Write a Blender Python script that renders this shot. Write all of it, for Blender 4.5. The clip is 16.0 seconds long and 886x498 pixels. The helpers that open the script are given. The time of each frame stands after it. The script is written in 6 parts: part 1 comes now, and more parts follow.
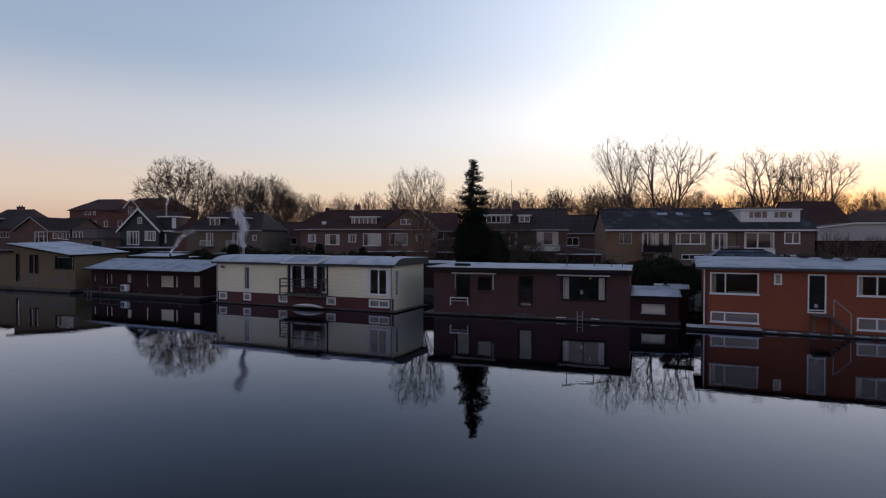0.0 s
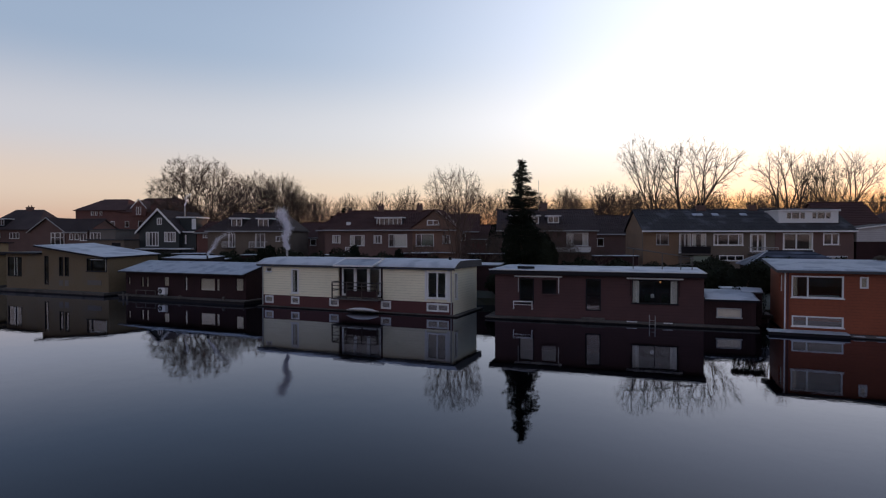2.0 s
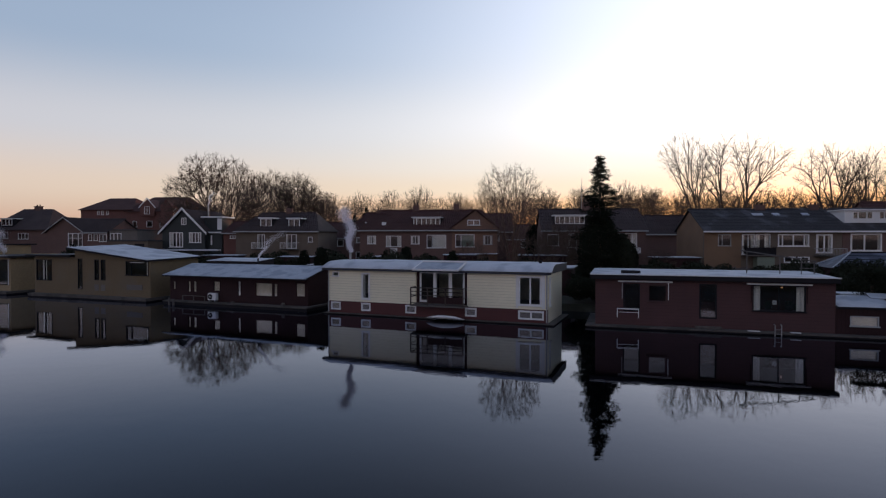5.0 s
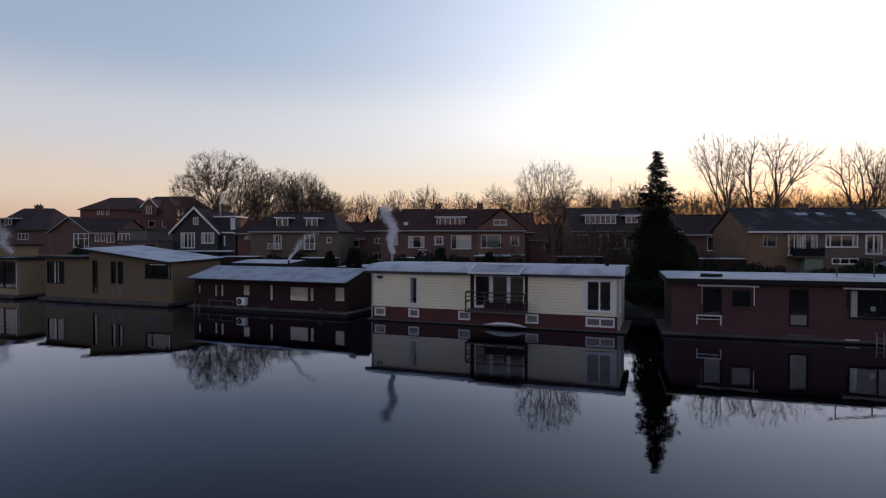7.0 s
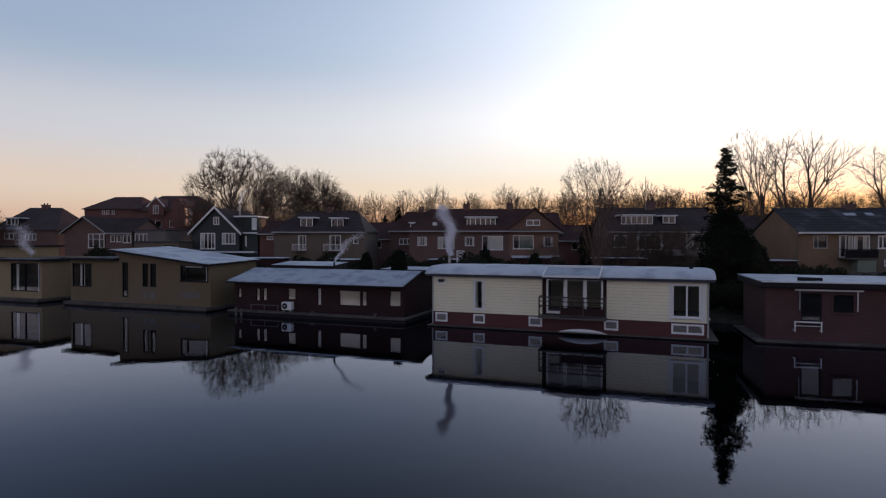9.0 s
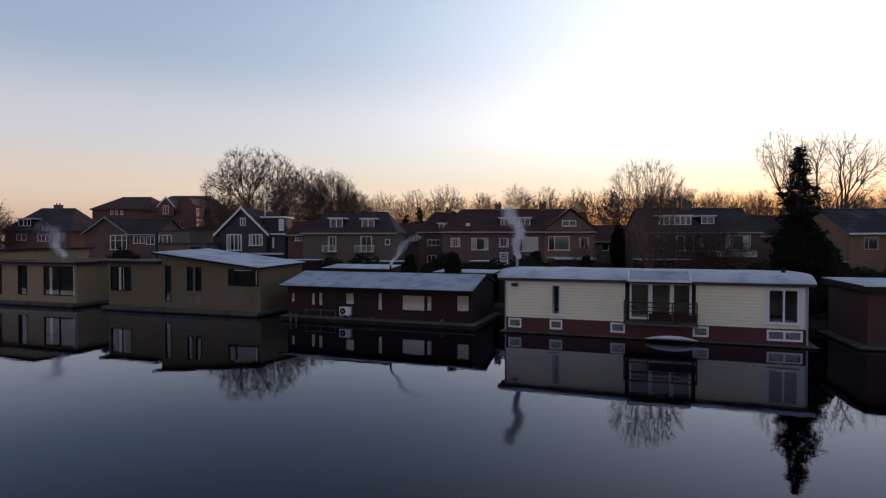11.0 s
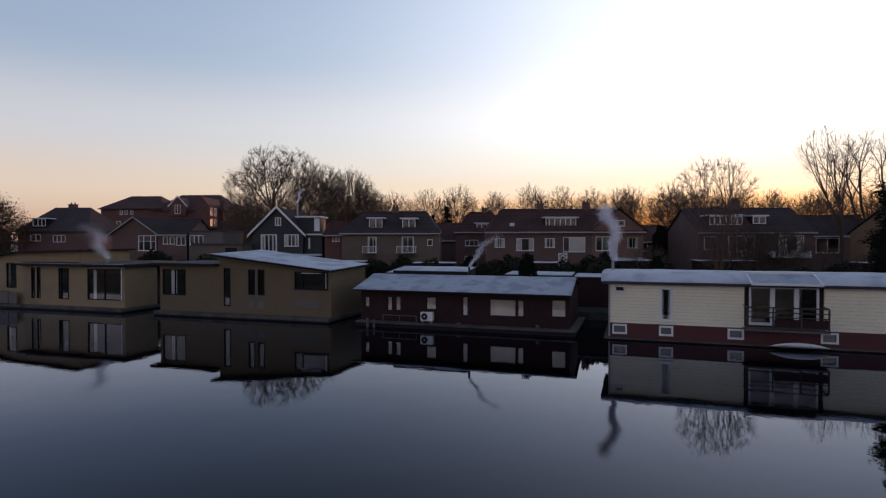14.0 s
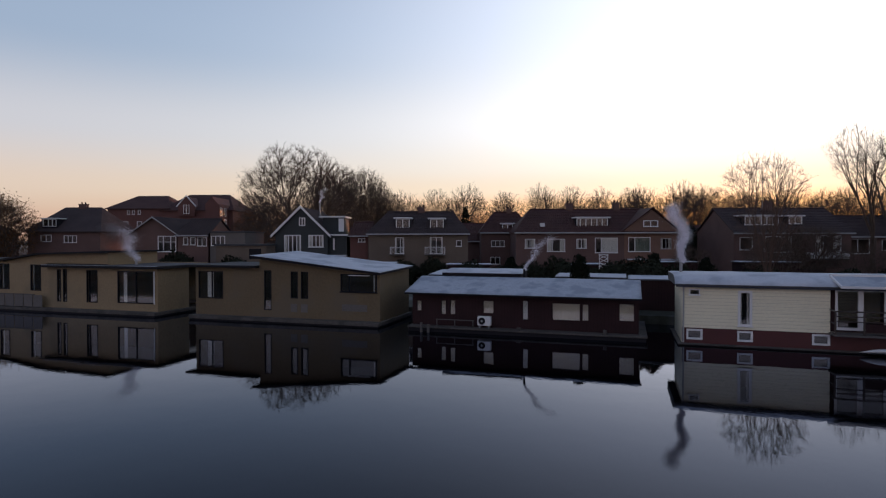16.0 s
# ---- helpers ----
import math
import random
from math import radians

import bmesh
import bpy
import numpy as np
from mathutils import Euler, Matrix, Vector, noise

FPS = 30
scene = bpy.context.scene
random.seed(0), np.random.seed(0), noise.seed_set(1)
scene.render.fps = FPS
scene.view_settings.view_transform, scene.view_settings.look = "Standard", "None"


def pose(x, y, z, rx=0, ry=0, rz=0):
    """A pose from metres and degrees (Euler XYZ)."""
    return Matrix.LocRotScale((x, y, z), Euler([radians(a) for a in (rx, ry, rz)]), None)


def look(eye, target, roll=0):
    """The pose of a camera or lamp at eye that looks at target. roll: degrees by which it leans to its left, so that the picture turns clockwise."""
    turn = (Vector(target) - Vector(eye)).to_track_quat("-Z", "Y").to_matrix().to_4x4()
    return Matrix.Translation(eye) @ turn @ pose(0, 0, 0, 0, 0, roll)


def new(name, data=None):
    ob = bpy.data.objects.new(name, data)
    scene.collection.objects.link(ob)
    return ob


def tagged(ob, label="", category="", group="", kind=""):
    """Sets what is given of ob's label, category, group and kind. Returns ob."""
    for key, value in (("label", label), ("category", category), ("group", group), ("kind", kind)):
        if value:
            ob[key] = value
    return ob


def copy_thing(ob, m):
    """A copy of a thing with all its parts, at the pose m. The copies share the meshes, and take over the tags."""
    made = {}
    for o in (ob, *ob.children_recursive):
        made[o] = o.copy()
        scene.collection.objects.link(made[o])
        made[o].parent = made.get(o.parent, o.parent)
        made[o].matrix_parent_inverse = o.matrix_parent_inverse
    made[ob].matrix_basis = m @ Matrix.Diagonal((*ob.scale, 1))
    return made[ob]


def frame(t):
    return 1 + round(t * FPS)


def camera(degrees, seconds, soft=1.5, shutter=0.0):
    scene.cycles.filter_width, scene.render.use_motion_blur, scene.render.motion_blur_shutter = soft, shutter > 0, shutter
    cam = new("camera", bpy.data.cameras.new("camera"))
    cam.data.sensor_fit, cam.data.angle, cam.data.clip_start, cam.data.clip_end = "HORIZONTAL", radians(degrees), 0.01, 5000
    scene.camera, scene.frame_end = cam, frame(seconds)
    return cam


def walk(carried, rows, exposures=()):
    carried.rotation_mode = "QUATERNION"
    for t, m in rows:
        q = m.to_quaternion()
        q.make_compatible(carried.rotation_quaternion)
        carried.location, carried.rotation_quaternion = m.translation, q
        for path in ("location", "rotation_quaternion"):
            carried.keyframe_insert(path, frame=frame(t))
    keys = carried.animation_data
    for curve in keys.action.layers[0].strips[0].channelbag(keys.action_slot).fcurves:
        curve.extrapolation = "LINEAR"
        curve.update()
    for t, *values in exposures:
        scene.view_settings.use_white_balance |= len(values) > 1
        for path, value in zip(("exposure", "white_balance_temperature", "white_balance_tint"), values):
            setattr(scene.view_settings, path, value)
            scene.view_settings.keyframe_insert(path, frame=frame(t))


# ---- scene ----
cam = camera(75.5, 16.0, soft=1.2)
# seconds, x, y, z, yaw, pitch, lean
ROWS = [
    (0.0, -0.0, 0.0, 5.0, 0.0, -0.913, -0.105),
    (0.5, -1.114, 0.214, 5.046, -0.2, -0.921, -0.094),
    (1.0, -2.272, 0.442, 5.09, -0.382, -0.929, -0.082),
    (1.5, -3.41, 0.692, 5.13, -0.568, -0.937, -0.071),
    (2.0, -4.567, 0.994, 5.168, -0.743, -0.947, -0.059),
    (2.5, -5.708, 1.349, 5.207, -0.912, -0.959, -0.048),
    (3.0, -6.873, 1.76, 5.254, -1.065, -0.973, -0.041),
    (4.0, -9.049, 2.758, 5.306, -1.394, -1.018, -0.033),
    (6.5, -13.799, 6.548, 5.326, -2.284, -0.958, -0.015),
    (7.0, -14.833, 7.222, 5.325, -2.471, -0.951, -0.027),
    (7.5, -15.893, 7.862, 5.326, -2.655, -0.946, -0.041),
    (8.0, -17.0, 8.484, 5.337, -2.831, -0.938, -0.054),
    (8.5, -18.109, 9.078, 5.348, -3.011, -0.926, -0.061),
    (9.0, -19.247, 9.658, 5.365, -3.184, -0.911, -0.062),
    (11.5, -25.083, 11.84, 5.567, -4.124, -0.956, 0.02),
    (12.0, -26.123, 12.245, 5.586, -4.31, -0.96, 0.03),
    (12.5, -27.138, 12.657, 5.599, -4.496, -0.964, 0.037),
    (13.0, -28.138, 13.099, 5.598, -4.676, -0.968, 0.044),
    (13.5, -29.094, 13.587, 5.602, -4.853, -0.967, 0.047),
    (14.0, -30.031, 14.1, 5.608, -5.019, -0.964, 0.047),
    (14.5, -30.969, 14.619, 5.631, -5.169, -0.956, 0.047),
    (15.0, -31.903, 15.122, 5.654, -5.305, -0.946, 0.049),
    (15.5, -32.81, 15.593, 5.655, -5.443, -0.939, 0.05),
    (16.0, -33.716, 16.046, 5.646, -5.578, -0.932, 0.052),
]
walk(cam, [(t, pose(x, y, z, 90 + pitch, lean, yaw)) for t, x, y, z, yaw, pitch, lean in ROWS])

# ---- world, sun, exposure ----
SUN_AZ, SUN_EL = 33.0, 2.0
world = bpy.data.worlds.new("dawn_sky")
world.use_nodes = True
scene.world = world
wn, wl = world.node_tree.nodes, world.node_tree.links
SUN_WAY = Vector((math.sin(radians(SUN_AZ)) * math.cos(radians(SUN_EL)), math.cos(radians(SUN_AZ)) * math.cos(radians(SUN_EL)), math.sin(radians(SUN_EL))))
sky = wn.new("ShaderNodeTexSky")
sky.sky_type = "NISHITA"
sky.sun_disc = False
sky.sun_elevation, sky.sun_rotation = radians(SUN_EL), radians(SUN_AZ)
sky.altitude, sky.air_density, sky.dust_density, sky.ozone_density = 0.0, 1.0, 1.0, 2.0


def sky_ramp(stops):
    """Colour of a clear hazy dawn sky by height (the sine of the elevation), at half strength."""
    r = wn.new("ShaderNodeValToRGB")
    r.color_ramp.interpolation = "EASE"
    while len(r.color_ramp.elements) < len(stops):
        r.color_ramp.elements.new(0.5)
    for el, (p, c) in zip(r.color_ramp.elements, stops):
        el.position, el.color = p, (c[0] / 2, c[1] / 2, c[2] / 2, 1)
    return r


way = wn.new("ShaderNodeTexCoord")
parts = wn.new("ShaderNodeSeparateXYZ")
wl.new(way.outputs["Generated"], parts.inputs[0])
away = sky_ramp([(0.0, (0.64, 0.40, 0.29)), (0.076, (0.73, 0.58, 0.46)), (0.174, (0.58, 0.592, 0.64)), (0.30, (0.30, 0.405, 0.555)), (0.6, (0.13, 0.19, 0.34)), (1.0, (0.10, 0.16, 0.30))])
near = sky_ramp([(0.0, (1.0, 0.26, 0.07)), (0.03, (1.0, 0.36, 0.12)), (0.055, (1.0, 0.57, 0.30)), (0.085, (1.0, 0.84, 0.68)), (0.125, (1.0, 0.93, 0.85)), (0.2, (0.9, 0.895, 0.92)), (0.36, (0.70, 0.775, 0.95)), (0.6, (0.55, 0.63, 0.8)), (1.0, (0.12, 0.18, 0.32))])
for r in (away, near):
    wl.new(parts.outputs[2], r.inputs[0])
dot = wn.new("ShaderNodeVectorMath")
dot.operation = "DOT_PRODUCT"
wl.new(way.outputs["Generated"], dot.inputs[0])
dot.inputs[1].default_value = SUN_WAY
halfway = wn.new("ShaderNodeMath")
halfway.operation = "MULTIPLY_ADD"
wl.new(dot.outputs["Value"], halfway.inputs[0])
halfway.inputs[1].default_value, halfway.inputs[2].default_value = 0.5, 0.5
glow = wn.new("ShaderNodeMath")
glow.operation = "POWER"
wl.new(halfway.outputs[0], glow.inputs[0])
glow.inputs[1].default_value = 8.0
blend = wn.new("ShaderNodeMix")
blend.data_type = "RGBA"
wl.new(glow.outputs[0], blend.inputs["Factor"])
wl.new(away.outputs[0], blend.inputs[6])
wl.new(near.outputs[0], blend.inputs[7])
behind = sky_ramp([(0.0, (0.28, 0.23, 0.28)), (0.1, (0.73, 0.60, 0.66)), (0.3, (0.45, 0.46, 0.59)), (1.0, (0.11, 0.17, 0.30))])
wl.new(parts.outputs[2], behind.inputs[0])
back = wn.new("ShaderNodeMath")
back.operation = "SUBTRACT"
back.inputs[0].default_value = 1.0
wl.new(halfway.outputs[0], back.inputs[1])
turned = wn.new("ShaderNodeMath")
turned.operation = "POWER"
wl.new(back.outputs[0], turned.inputs[0])
turned.inputs[1].default_value = 1.6
west = wn.new("ShaderNodeMix")
west.data_type = "RGBA"
wl.new(turned.outputs[0], west.inputs["Factor"])
wl.new(blend.outputs[2], west.inputs[6])
wl.new(behind.outputs[0], west.inputs[7])
# the overexposed aureole round the hidden sun
ring = wn.new("ShaderNodeMath")
ring.operation = "POWER"
wl.new(halfway.outputs[0], ring.inputs[0])
ring.inputs[1].default_value = 22.0
aureole = sky_ramp([(0.10, (0.0, 0.0, 0.0)), (0.21, (0.6, 0.58, 0.59)), (0.5, (1.15, 1.12, 1.18)), (1.0, (1.2, 1.18, 1.25))])
wl.new(parts.outputs[2], aureole.inputs[0])
halo = wn.new("ShaderNodeMix")
halo.data_type, halo.blend_type = "RGBA", "ADD"
wl.new(ring.outputs[0], halo.inputs["Factor"])
wl.new(west.outputs[2], halo.inputs[6])
wl.new(aureole.outputs[0], halo.inputs[7])
scatter = wn.new("ShaderNodeMix")
scatter.data_type, scatter.blend_type = "RGBA", "ADD"
scatter.inputs["Factor"].default_value = 0.015
wl.new(halo.outputs[2], scatter.inputs[6])
wl.new(sky.outputs[0], scatter.inputs[7])
wl.new(scatter.outputs[2], wn["Background"].inputs[0])
wn["Background"].inputs[1].default_value = 2.0
sun_data = bpy.data.lights.new("sun", "SUN")
sun_data.energy, sun_data.angle, sun_data.color = 2.6, radians(0.6), (1.0, 0.32, 0.12)
sun = new("sun", sun_data)
sun.matrix_world = look(SUN_WAY * 300, (0, 0, 0))
scene.view_settings.exposure = -0.05


# ---- materials ----
def surface(name, color, rough=0.7, vary=0.25, coarse=0.6, fine=18.0, bump=0.15, metal=0.0, second=None, patch=0.55, stripes=0.0, stripe_z=True, spec=0.5):
    """A painted, grown or weathered surface: colour varied at two scales, fine relief, an optional second colour in patches, optional board joints."""
    m = bpy.data.materials.new(name)
    m.use_nodes = True
    n, l = m.node_tree.nodes, m.node_tree.links
    b = n["Principled BSDF"]
    tc = n.new("ShaderNodeTexCoord")
    big, small = n.new("ShaderNodeTexNoise"), n.new("ShaderNodeTexNoise")
    big.inputs["Scale"].default_value, small.inputs["Scale"].default_value = coarse, fine
    big.inputs["Detail"].default_value, small.inputs["Detail"].default_value = 5, 3
    l.new(tc.outputs["Object"], big.inputs["Vector"])
    l.new(tc.outputs["Object"], small.inputs["Vector"])
    add = n.new("ShaderNodeMath")
    add.operation = "ADD"
    l.new(big.outputs["Fac"], add.inputs[0])
    l.new(small.outputs["Fac"], add.inputs[1])
    rng = n.new("ShaderNodeMapRange")
    rng.inputs["From Min"].default_value, rng.inputs["From Max"].default_value = 0.6, 1.4
    rng.inputs["To Min"].default_value, rng.inputs["To Max"].default_value = 1 - vary, 1 + vary
    l.new(add.outputs[0], rng.inputs["Value"])
    mul = n.new("ShaderNodeMix")
    mul.data_type, mul.blend_type = "RGBA", "MULTIPLY"
    mul.inputs["Factor"].default_value = 1.0
    mul.inputs[6].default_value = (*color, 1)
    l.new(rng.outputs[0], mul.inputs[7])
    out = mul.outputs[2]
    if second:
        ramp = n.new("ShaderNodeMapRange")
        ramp.inputs["From Min"].default_value, ramp.inputs["From Max"].default_value = patch - 0.06, patch + 0.06
        l.new(big.outputs["Fac"], ramp.inputs["Value"])
        mx = n.new("ShaderNodeMix")
        mx.data_type = "RGBA"
        l.new(ramp.outputs[0], mx.inputs["Factor"])
        l.new(out, mx.inputs[6])
        mx.inputs[7].default_value = (*second, 1)
        out = mx.outputs[2]
    height = small.outputs["Fac"]
    if stripes:
        sep = n.new("ShaderNodeSeparateXYZ")
        l.new(tc.outputs["Object"], sep.inputs[0])
        fr = n.new("ShaderNodeMath")
        fr.operation = "DIVIDE"
        l.new(sep.outputs[2 if stripe_z else 0], fr.inputs[0])
        fr.inputs[1].default_value = stripes
        f2 = n.new("ShaderNodeMath")
        f2.operation = "FRACT"
        l.new(fr.outputs[0], f2.inputs[0])
        joint = n.new("ShaderNodeMapRange")
        joint.inputs["From Min"].default_value, joint.inputs["From Max"].default_value = 0.0, 0.14
        joint.inputs["To Min"].default_value, joint.inputs["To Max"].default_value = 0.55, 1.0
        l.new(f2.outputs[0], joint.inputs["Value"])
        m2 = n.new("ShaderNodeMix")
        m2.data_type, m2.blend_type = "RGBA", "MULTIPLY"
        m2.inputs["Factor"].default_value = 1.0
        l.new(out, m2.inputs[6])
        l.new(joint.outputs[0], m2.inputs[7])
        out = m2.outputs[2]
    l.new(out, b.inputs["Base Color"])
    bp = n.new("ShaderNodeBump")
    bp.inputs["Strength"].default_value, bp.inputs["Distance"].default_value = bump, 0.02
    l.new(height, bp.inputs["Height"])
    l.new(bp.outputs[0], b.inputs["Normal"])
    b.inputs["Roughness"].default_value, b.inputs["Metallic"].default_value = rough, metal
    b.inputs["Specular IOR Level"].default_value = spec
    return m


def glass_material(name, tint, facing_gloss=0.08):
    m = bpy.data.materials.new(name)
    m.use_nodes = True
    n, l = m.node_tree.nodes, m.node_tree.links
    n.remove(n["Principled BSDF"])
    tr, gl, mx, lw = n.new("ShaderNodeBsdfTransparent"), n.new("ShaderNodeBsdfGlossy"), n.new("ShaderNodeMixShader"), n.new("ShaderNodeLayerWeight")
    tr.inputs[0].default_value = (*tint, 1)
    gl.inputs["Roughness"].default_value = 0.03
    lw.inputs["Blend"].default_value = 0.5
    edge, gloss = n.new("ShaderNodeMath"), n.new("ShaderNodeMath")
    edge.operation, gloss.operation, gloss.use_clamp = "POWER", "MULTIPLY_ADD", True
    edge.inputs[1].default_value, gloss.inputs[1].default_value, gloss.inputs[2].default_value = 5.0, 1 - facing_gloss, facing_gloss
    l.new(lw.outputs["Facing"], edge.inputs[0])
    l.new(edge.outputs[0], gloss.inputs[0])
    l.new(gloss.outputs[0], mx.inputs[0])
    l.new(tr.outputs[0], mx.inputs[1])
    l.new(gl.outputs[0], mx.inputs[2])
    l.new(mx.outputs[0], n["Material Output"].inputs[0])
    return m


def water_material():
    m = bpy.data.materials.new("still_water")
    m.use_nodes = True
    n, l = m.node_tree.nodes, m.node_tree.links
    n.remove(n["Principled BSDF"])
    df, gl, mx, fr = n.new("ShaderNodeBsdfDiffuse"), n.new("ShaderNodeBsdfGlossy"), n.new("ShaderNodeMixShader"), n.new("ShaderNodeFresnel")
    df.inputs[0].default_value = (0.0008, 0.0009, 0.0012, 1)
    gl.inputs["Color"].default_value = (0.765, 0.835, 1.0, 1)
    gl.inputs["Roughness"].default_value = 0.007
    fr.inputs["IOR"].default_value = 1.33
    steep, gain = n.new("ShaderNodeMath"), n.new("ShaderNodeMath")
    steep.operation, gain.operation, gain.use_clamp = "POWER", "MULTIPLY", True
    steep.inputs[1].default_value, gain.inputs[1].default_value = 1.42, 1.84
    l.new(fr.outputs[0], steep.inputs[0])
    l.new(steep.outputs[0], gain.inputs[0])
    l.new(gain.outputs[0], mx.inputs[0])
    l.new(df.outputs[0], mx.inputs[1])
    l.new(gl.outputs[0], mx.inputs[2])
    l.new(mx.outputs[0], n["Material Output"].inputs[0])
    tc = n.new("ShaderNodeTexCoord")
    a, c = n.new("ShaderNodeTexNoise"), n.new("ShaderNodeTexNoise")
    a.inputs["Scale"].default_value, c.inputs["Scale"].default_value = 0.5, 5.0
    a.inputs["Detail"].default_value, c.inputs["Detail"].default_value = 2, 2
    l.new(tc.outputs["Object"], a.inputs["Vector"])
    l.new(tc.outputs["Object"], c.inputs["Vector"])
    k = n.new("ShaderNodeMath")
    k.operation = "MULTIPLY_ADD"
    l.new(c.outputs["Fac"], k.inputs[0])
    k.inputs[1].default_value = 0.18
    l.new(a.outputs["Fac"], k.inputs[2])
    bp = n.new("ShaderNodeBump")
    bp.inputs["Strength"].default_value, bp.inputs["Distance"].default_value = 0.3, 0.014
    l.new(k.outputs[0], bp.inputs["Height"])
    for x in (df, gl, fr):
        l.new(bp.outputs[0], x.inputs["Normal"])
    return m


CREAM_PAINT = surface("cream_paint", (0.76, 0.70, 0.53), 0.6, 0.1, 0.5, 12, 0.1, stripes=0.18)
RED_PAINT = surface("dark_red_paint", (0.07, 0.013, 0.013), 0.6, 0.2)
ORANGE_PAINT = surface("orange_paint", (0.22, 0.051, 0.019), 0.65, 0.18, 0.5, 7, stripes=0.16)
PURPLE_WOOD = surface("plum_brown_boards", (0.06, 0.0215, 0.022), 0.7, 0.25, 0.7, 14, stripes=0.2)
DARK_WOOD = surface("dark_brown_boards", (0.030, 0.0135, 0.0145), 0.8, 0.3, 0.8, 14, stripes=0.2, stripe_z=False, spec=0.2)
OLIVE_PAINT = surface("olive_boards", (0.134, 0.094, 0.049), 0.75, 0.2, 0.35, 7, 0.12, second=(0.128, 0.095, 0.058), patch=0.56)
OCHRE_PAINT = surface("ochre_boards", (0.265, 0.19, 0.105), 0.75, 0.2, 0.35, 7, 0.12, second=(0.21, 0.155, 0.09), patch=0.56)
WHITE_PAINT = surface("white_paint", (0.66, 0.65, 0.65), 0.5, 0.06)
GREY_PAINT = surface("grey_paint", (0.3, 0.3, 0.3), 0.55, 0.1)
DARK_PAINT = surface("dark_paint", (0.009, 0.008, 0.011), 0.7, 0.25, spec=0.25)
SNOW = surface("thin_snow", (0.52, 0.54, 0.58), 0.8, 0.12, 0.6, 10, 0.4, second=(0.36, 0.385, 0.43), patch=0.54)
FROST = surface("thin_grey_frost", (0.38, 0.41, 0.46), 0.8, 0.2, 0.8, 9, 0.4, second=(0.26, 0.29, 0.335), patch=0.53)
FELT = surface("roof_felt", (0.05, 0.05, 0.055), 0.85, 0.25)
FROST_TILES = surface("frosted_dark_roof_tiles", (0.052, 0.05, 0.053), 0.85, 0.3, 0.5, 6, 0.3, second=(0.10, 0.105, 0.115), patch=0.62, spec=0.2)
DARK_TILES = surface("dark_roof_tiles", (0.058, 0.043, 0.042), 0.85, 0.3, 0.5, 6, 0.3, spec=0.2)
RED_TILES = surface("brown_red_roof_tiles", (0.072, 0.037, 0.033), 0.85, 0.3, 0.5, 6, 0.3, spec=0.2)
BROWN_BRICK = surface("brown_brick", (0.12, 0.07, 0.061), 0.85, 0.25, 0.6, 20, 0.3, stripes=0.075)
YELLOW_BRICK = surface("ochre_brick", (0.18, 0.11, 0.067), 0.85, 0.22, 0.6, 20, 0.3, stripes=0.075)
GREY_BRICK = surface("grey_brown_brick", (0.128, 0.098, 0.076), 0.85, 0.22, 0.6, 20, 0.3, stripes=0.075)
RED_BRICK = surface("red_brick", (0.125, 0.054, 0.045), 0.85, 0.25, 0.6, 20, 0.3, stripes=0.075)
GREEN_BOARDS = surface("black_green_boards", (0.019, 0.025, 0.027), 0.6, 0.2, 0.6, 14, stripes=0.18)
RENDER = surface("grey_brown_render", (0.13, 0.115, 0.105), 0.9, 0.2, 0.5, 12, 0.2)
TAN_BRICK = surface("tan_brown_brick", (0.17, 0.095, 0.068), 0.85, 0.25, 0.6, 20, 0.3, stripes=0.075)
CONCRETE = surface("weathered_concrete", (0.09, 0.078, 0.07), 0.9, 0.35, 0.9, 9, 0.3, second=(0.055, 0.05, 0.045), patch=0.55)
PALE_BOARDS = surface("pale_weathered_boards", (0.40, 0.38, 0.385), 0.8, 0.2, 0.6, 12, 0.2, stripes=0.22)
DECK_WOOD = surface("weathered_deck_boards", (0.09, 0.08, 0.075), 0.85, 0.3, 0.8, 16)
RAIL_WOOD = surface("dark_rail_timber", (0.05, 0.036, 0.03), 0.8, 0.3, 0.8, 16)
METAL = surface("galvanised_metal", (0.3, 0.3, 0.31), 0.45, 0.15, metal=0.8)
CURTAIN = surface("pale_curtain", (0.78, 0.74, 0.68), 0.9, 0.12, 0.9, 20)
BLIND = surface("beige_blind", (0.66, 0.56, 0.43), 0.9, 0.1, 0.9, 20)
ROOM = surface("dim_room", (0.13, 0.1, 0.09), 0.9, 0.2)
BARK = surface("grey_brown_bark", (0.075, 0.05, 0.036), 0.9, 0.3, 1.5, 12)
BIRCH_BARK = surface("reddish_birch_twigs", (0.11, 0.068, 0.05), 0.9, 0.3, 1.5, 12)
NEEDLES = surface("dark_conifer_needles", (0.012, 0.015, 0.010), 0.9, 0.4, 1.0, 6, spec=0.04)
LEAVES = surface("dark_evergreen_leaves", (0.022, 0.025, 0.016), 0.85, 0.4, 1.0, 6, spec=0.05)
OAK_LEAVES = surface("withered_brown_leaves", (0.15, 0.075, 0.035), 0.9, 0.4, 1.0, 6, spec=0.1)
BRUSH = surface("brown_winter_brush", (0.07, 0.055, 0.04), 0.9, 0.4, 1.0, 6)
GRASS = surface("frosted_grass_ground", (0.05, 0.05, 0.036), 0.95, 0.3, 0.3, 2.5, 0.4, second=(0.11, 0.11, 0.105), patch=0.56)
NAVY = surface("dark_blue_paint", (0.015, 0.018, 0.035), 0.45, 0.15)
PALE_GREEN = surface("pale_green_panel", (0.16, 0.19, 0.15), 0.7, 0.12)
BLUE_SHEET = surface("frosted_blue_sheet", (0.045, 0.055, 0.085), 0.6, 0.25, 0.8, 8, second=(0.11, 0.13, 0.18), patch=0.55)


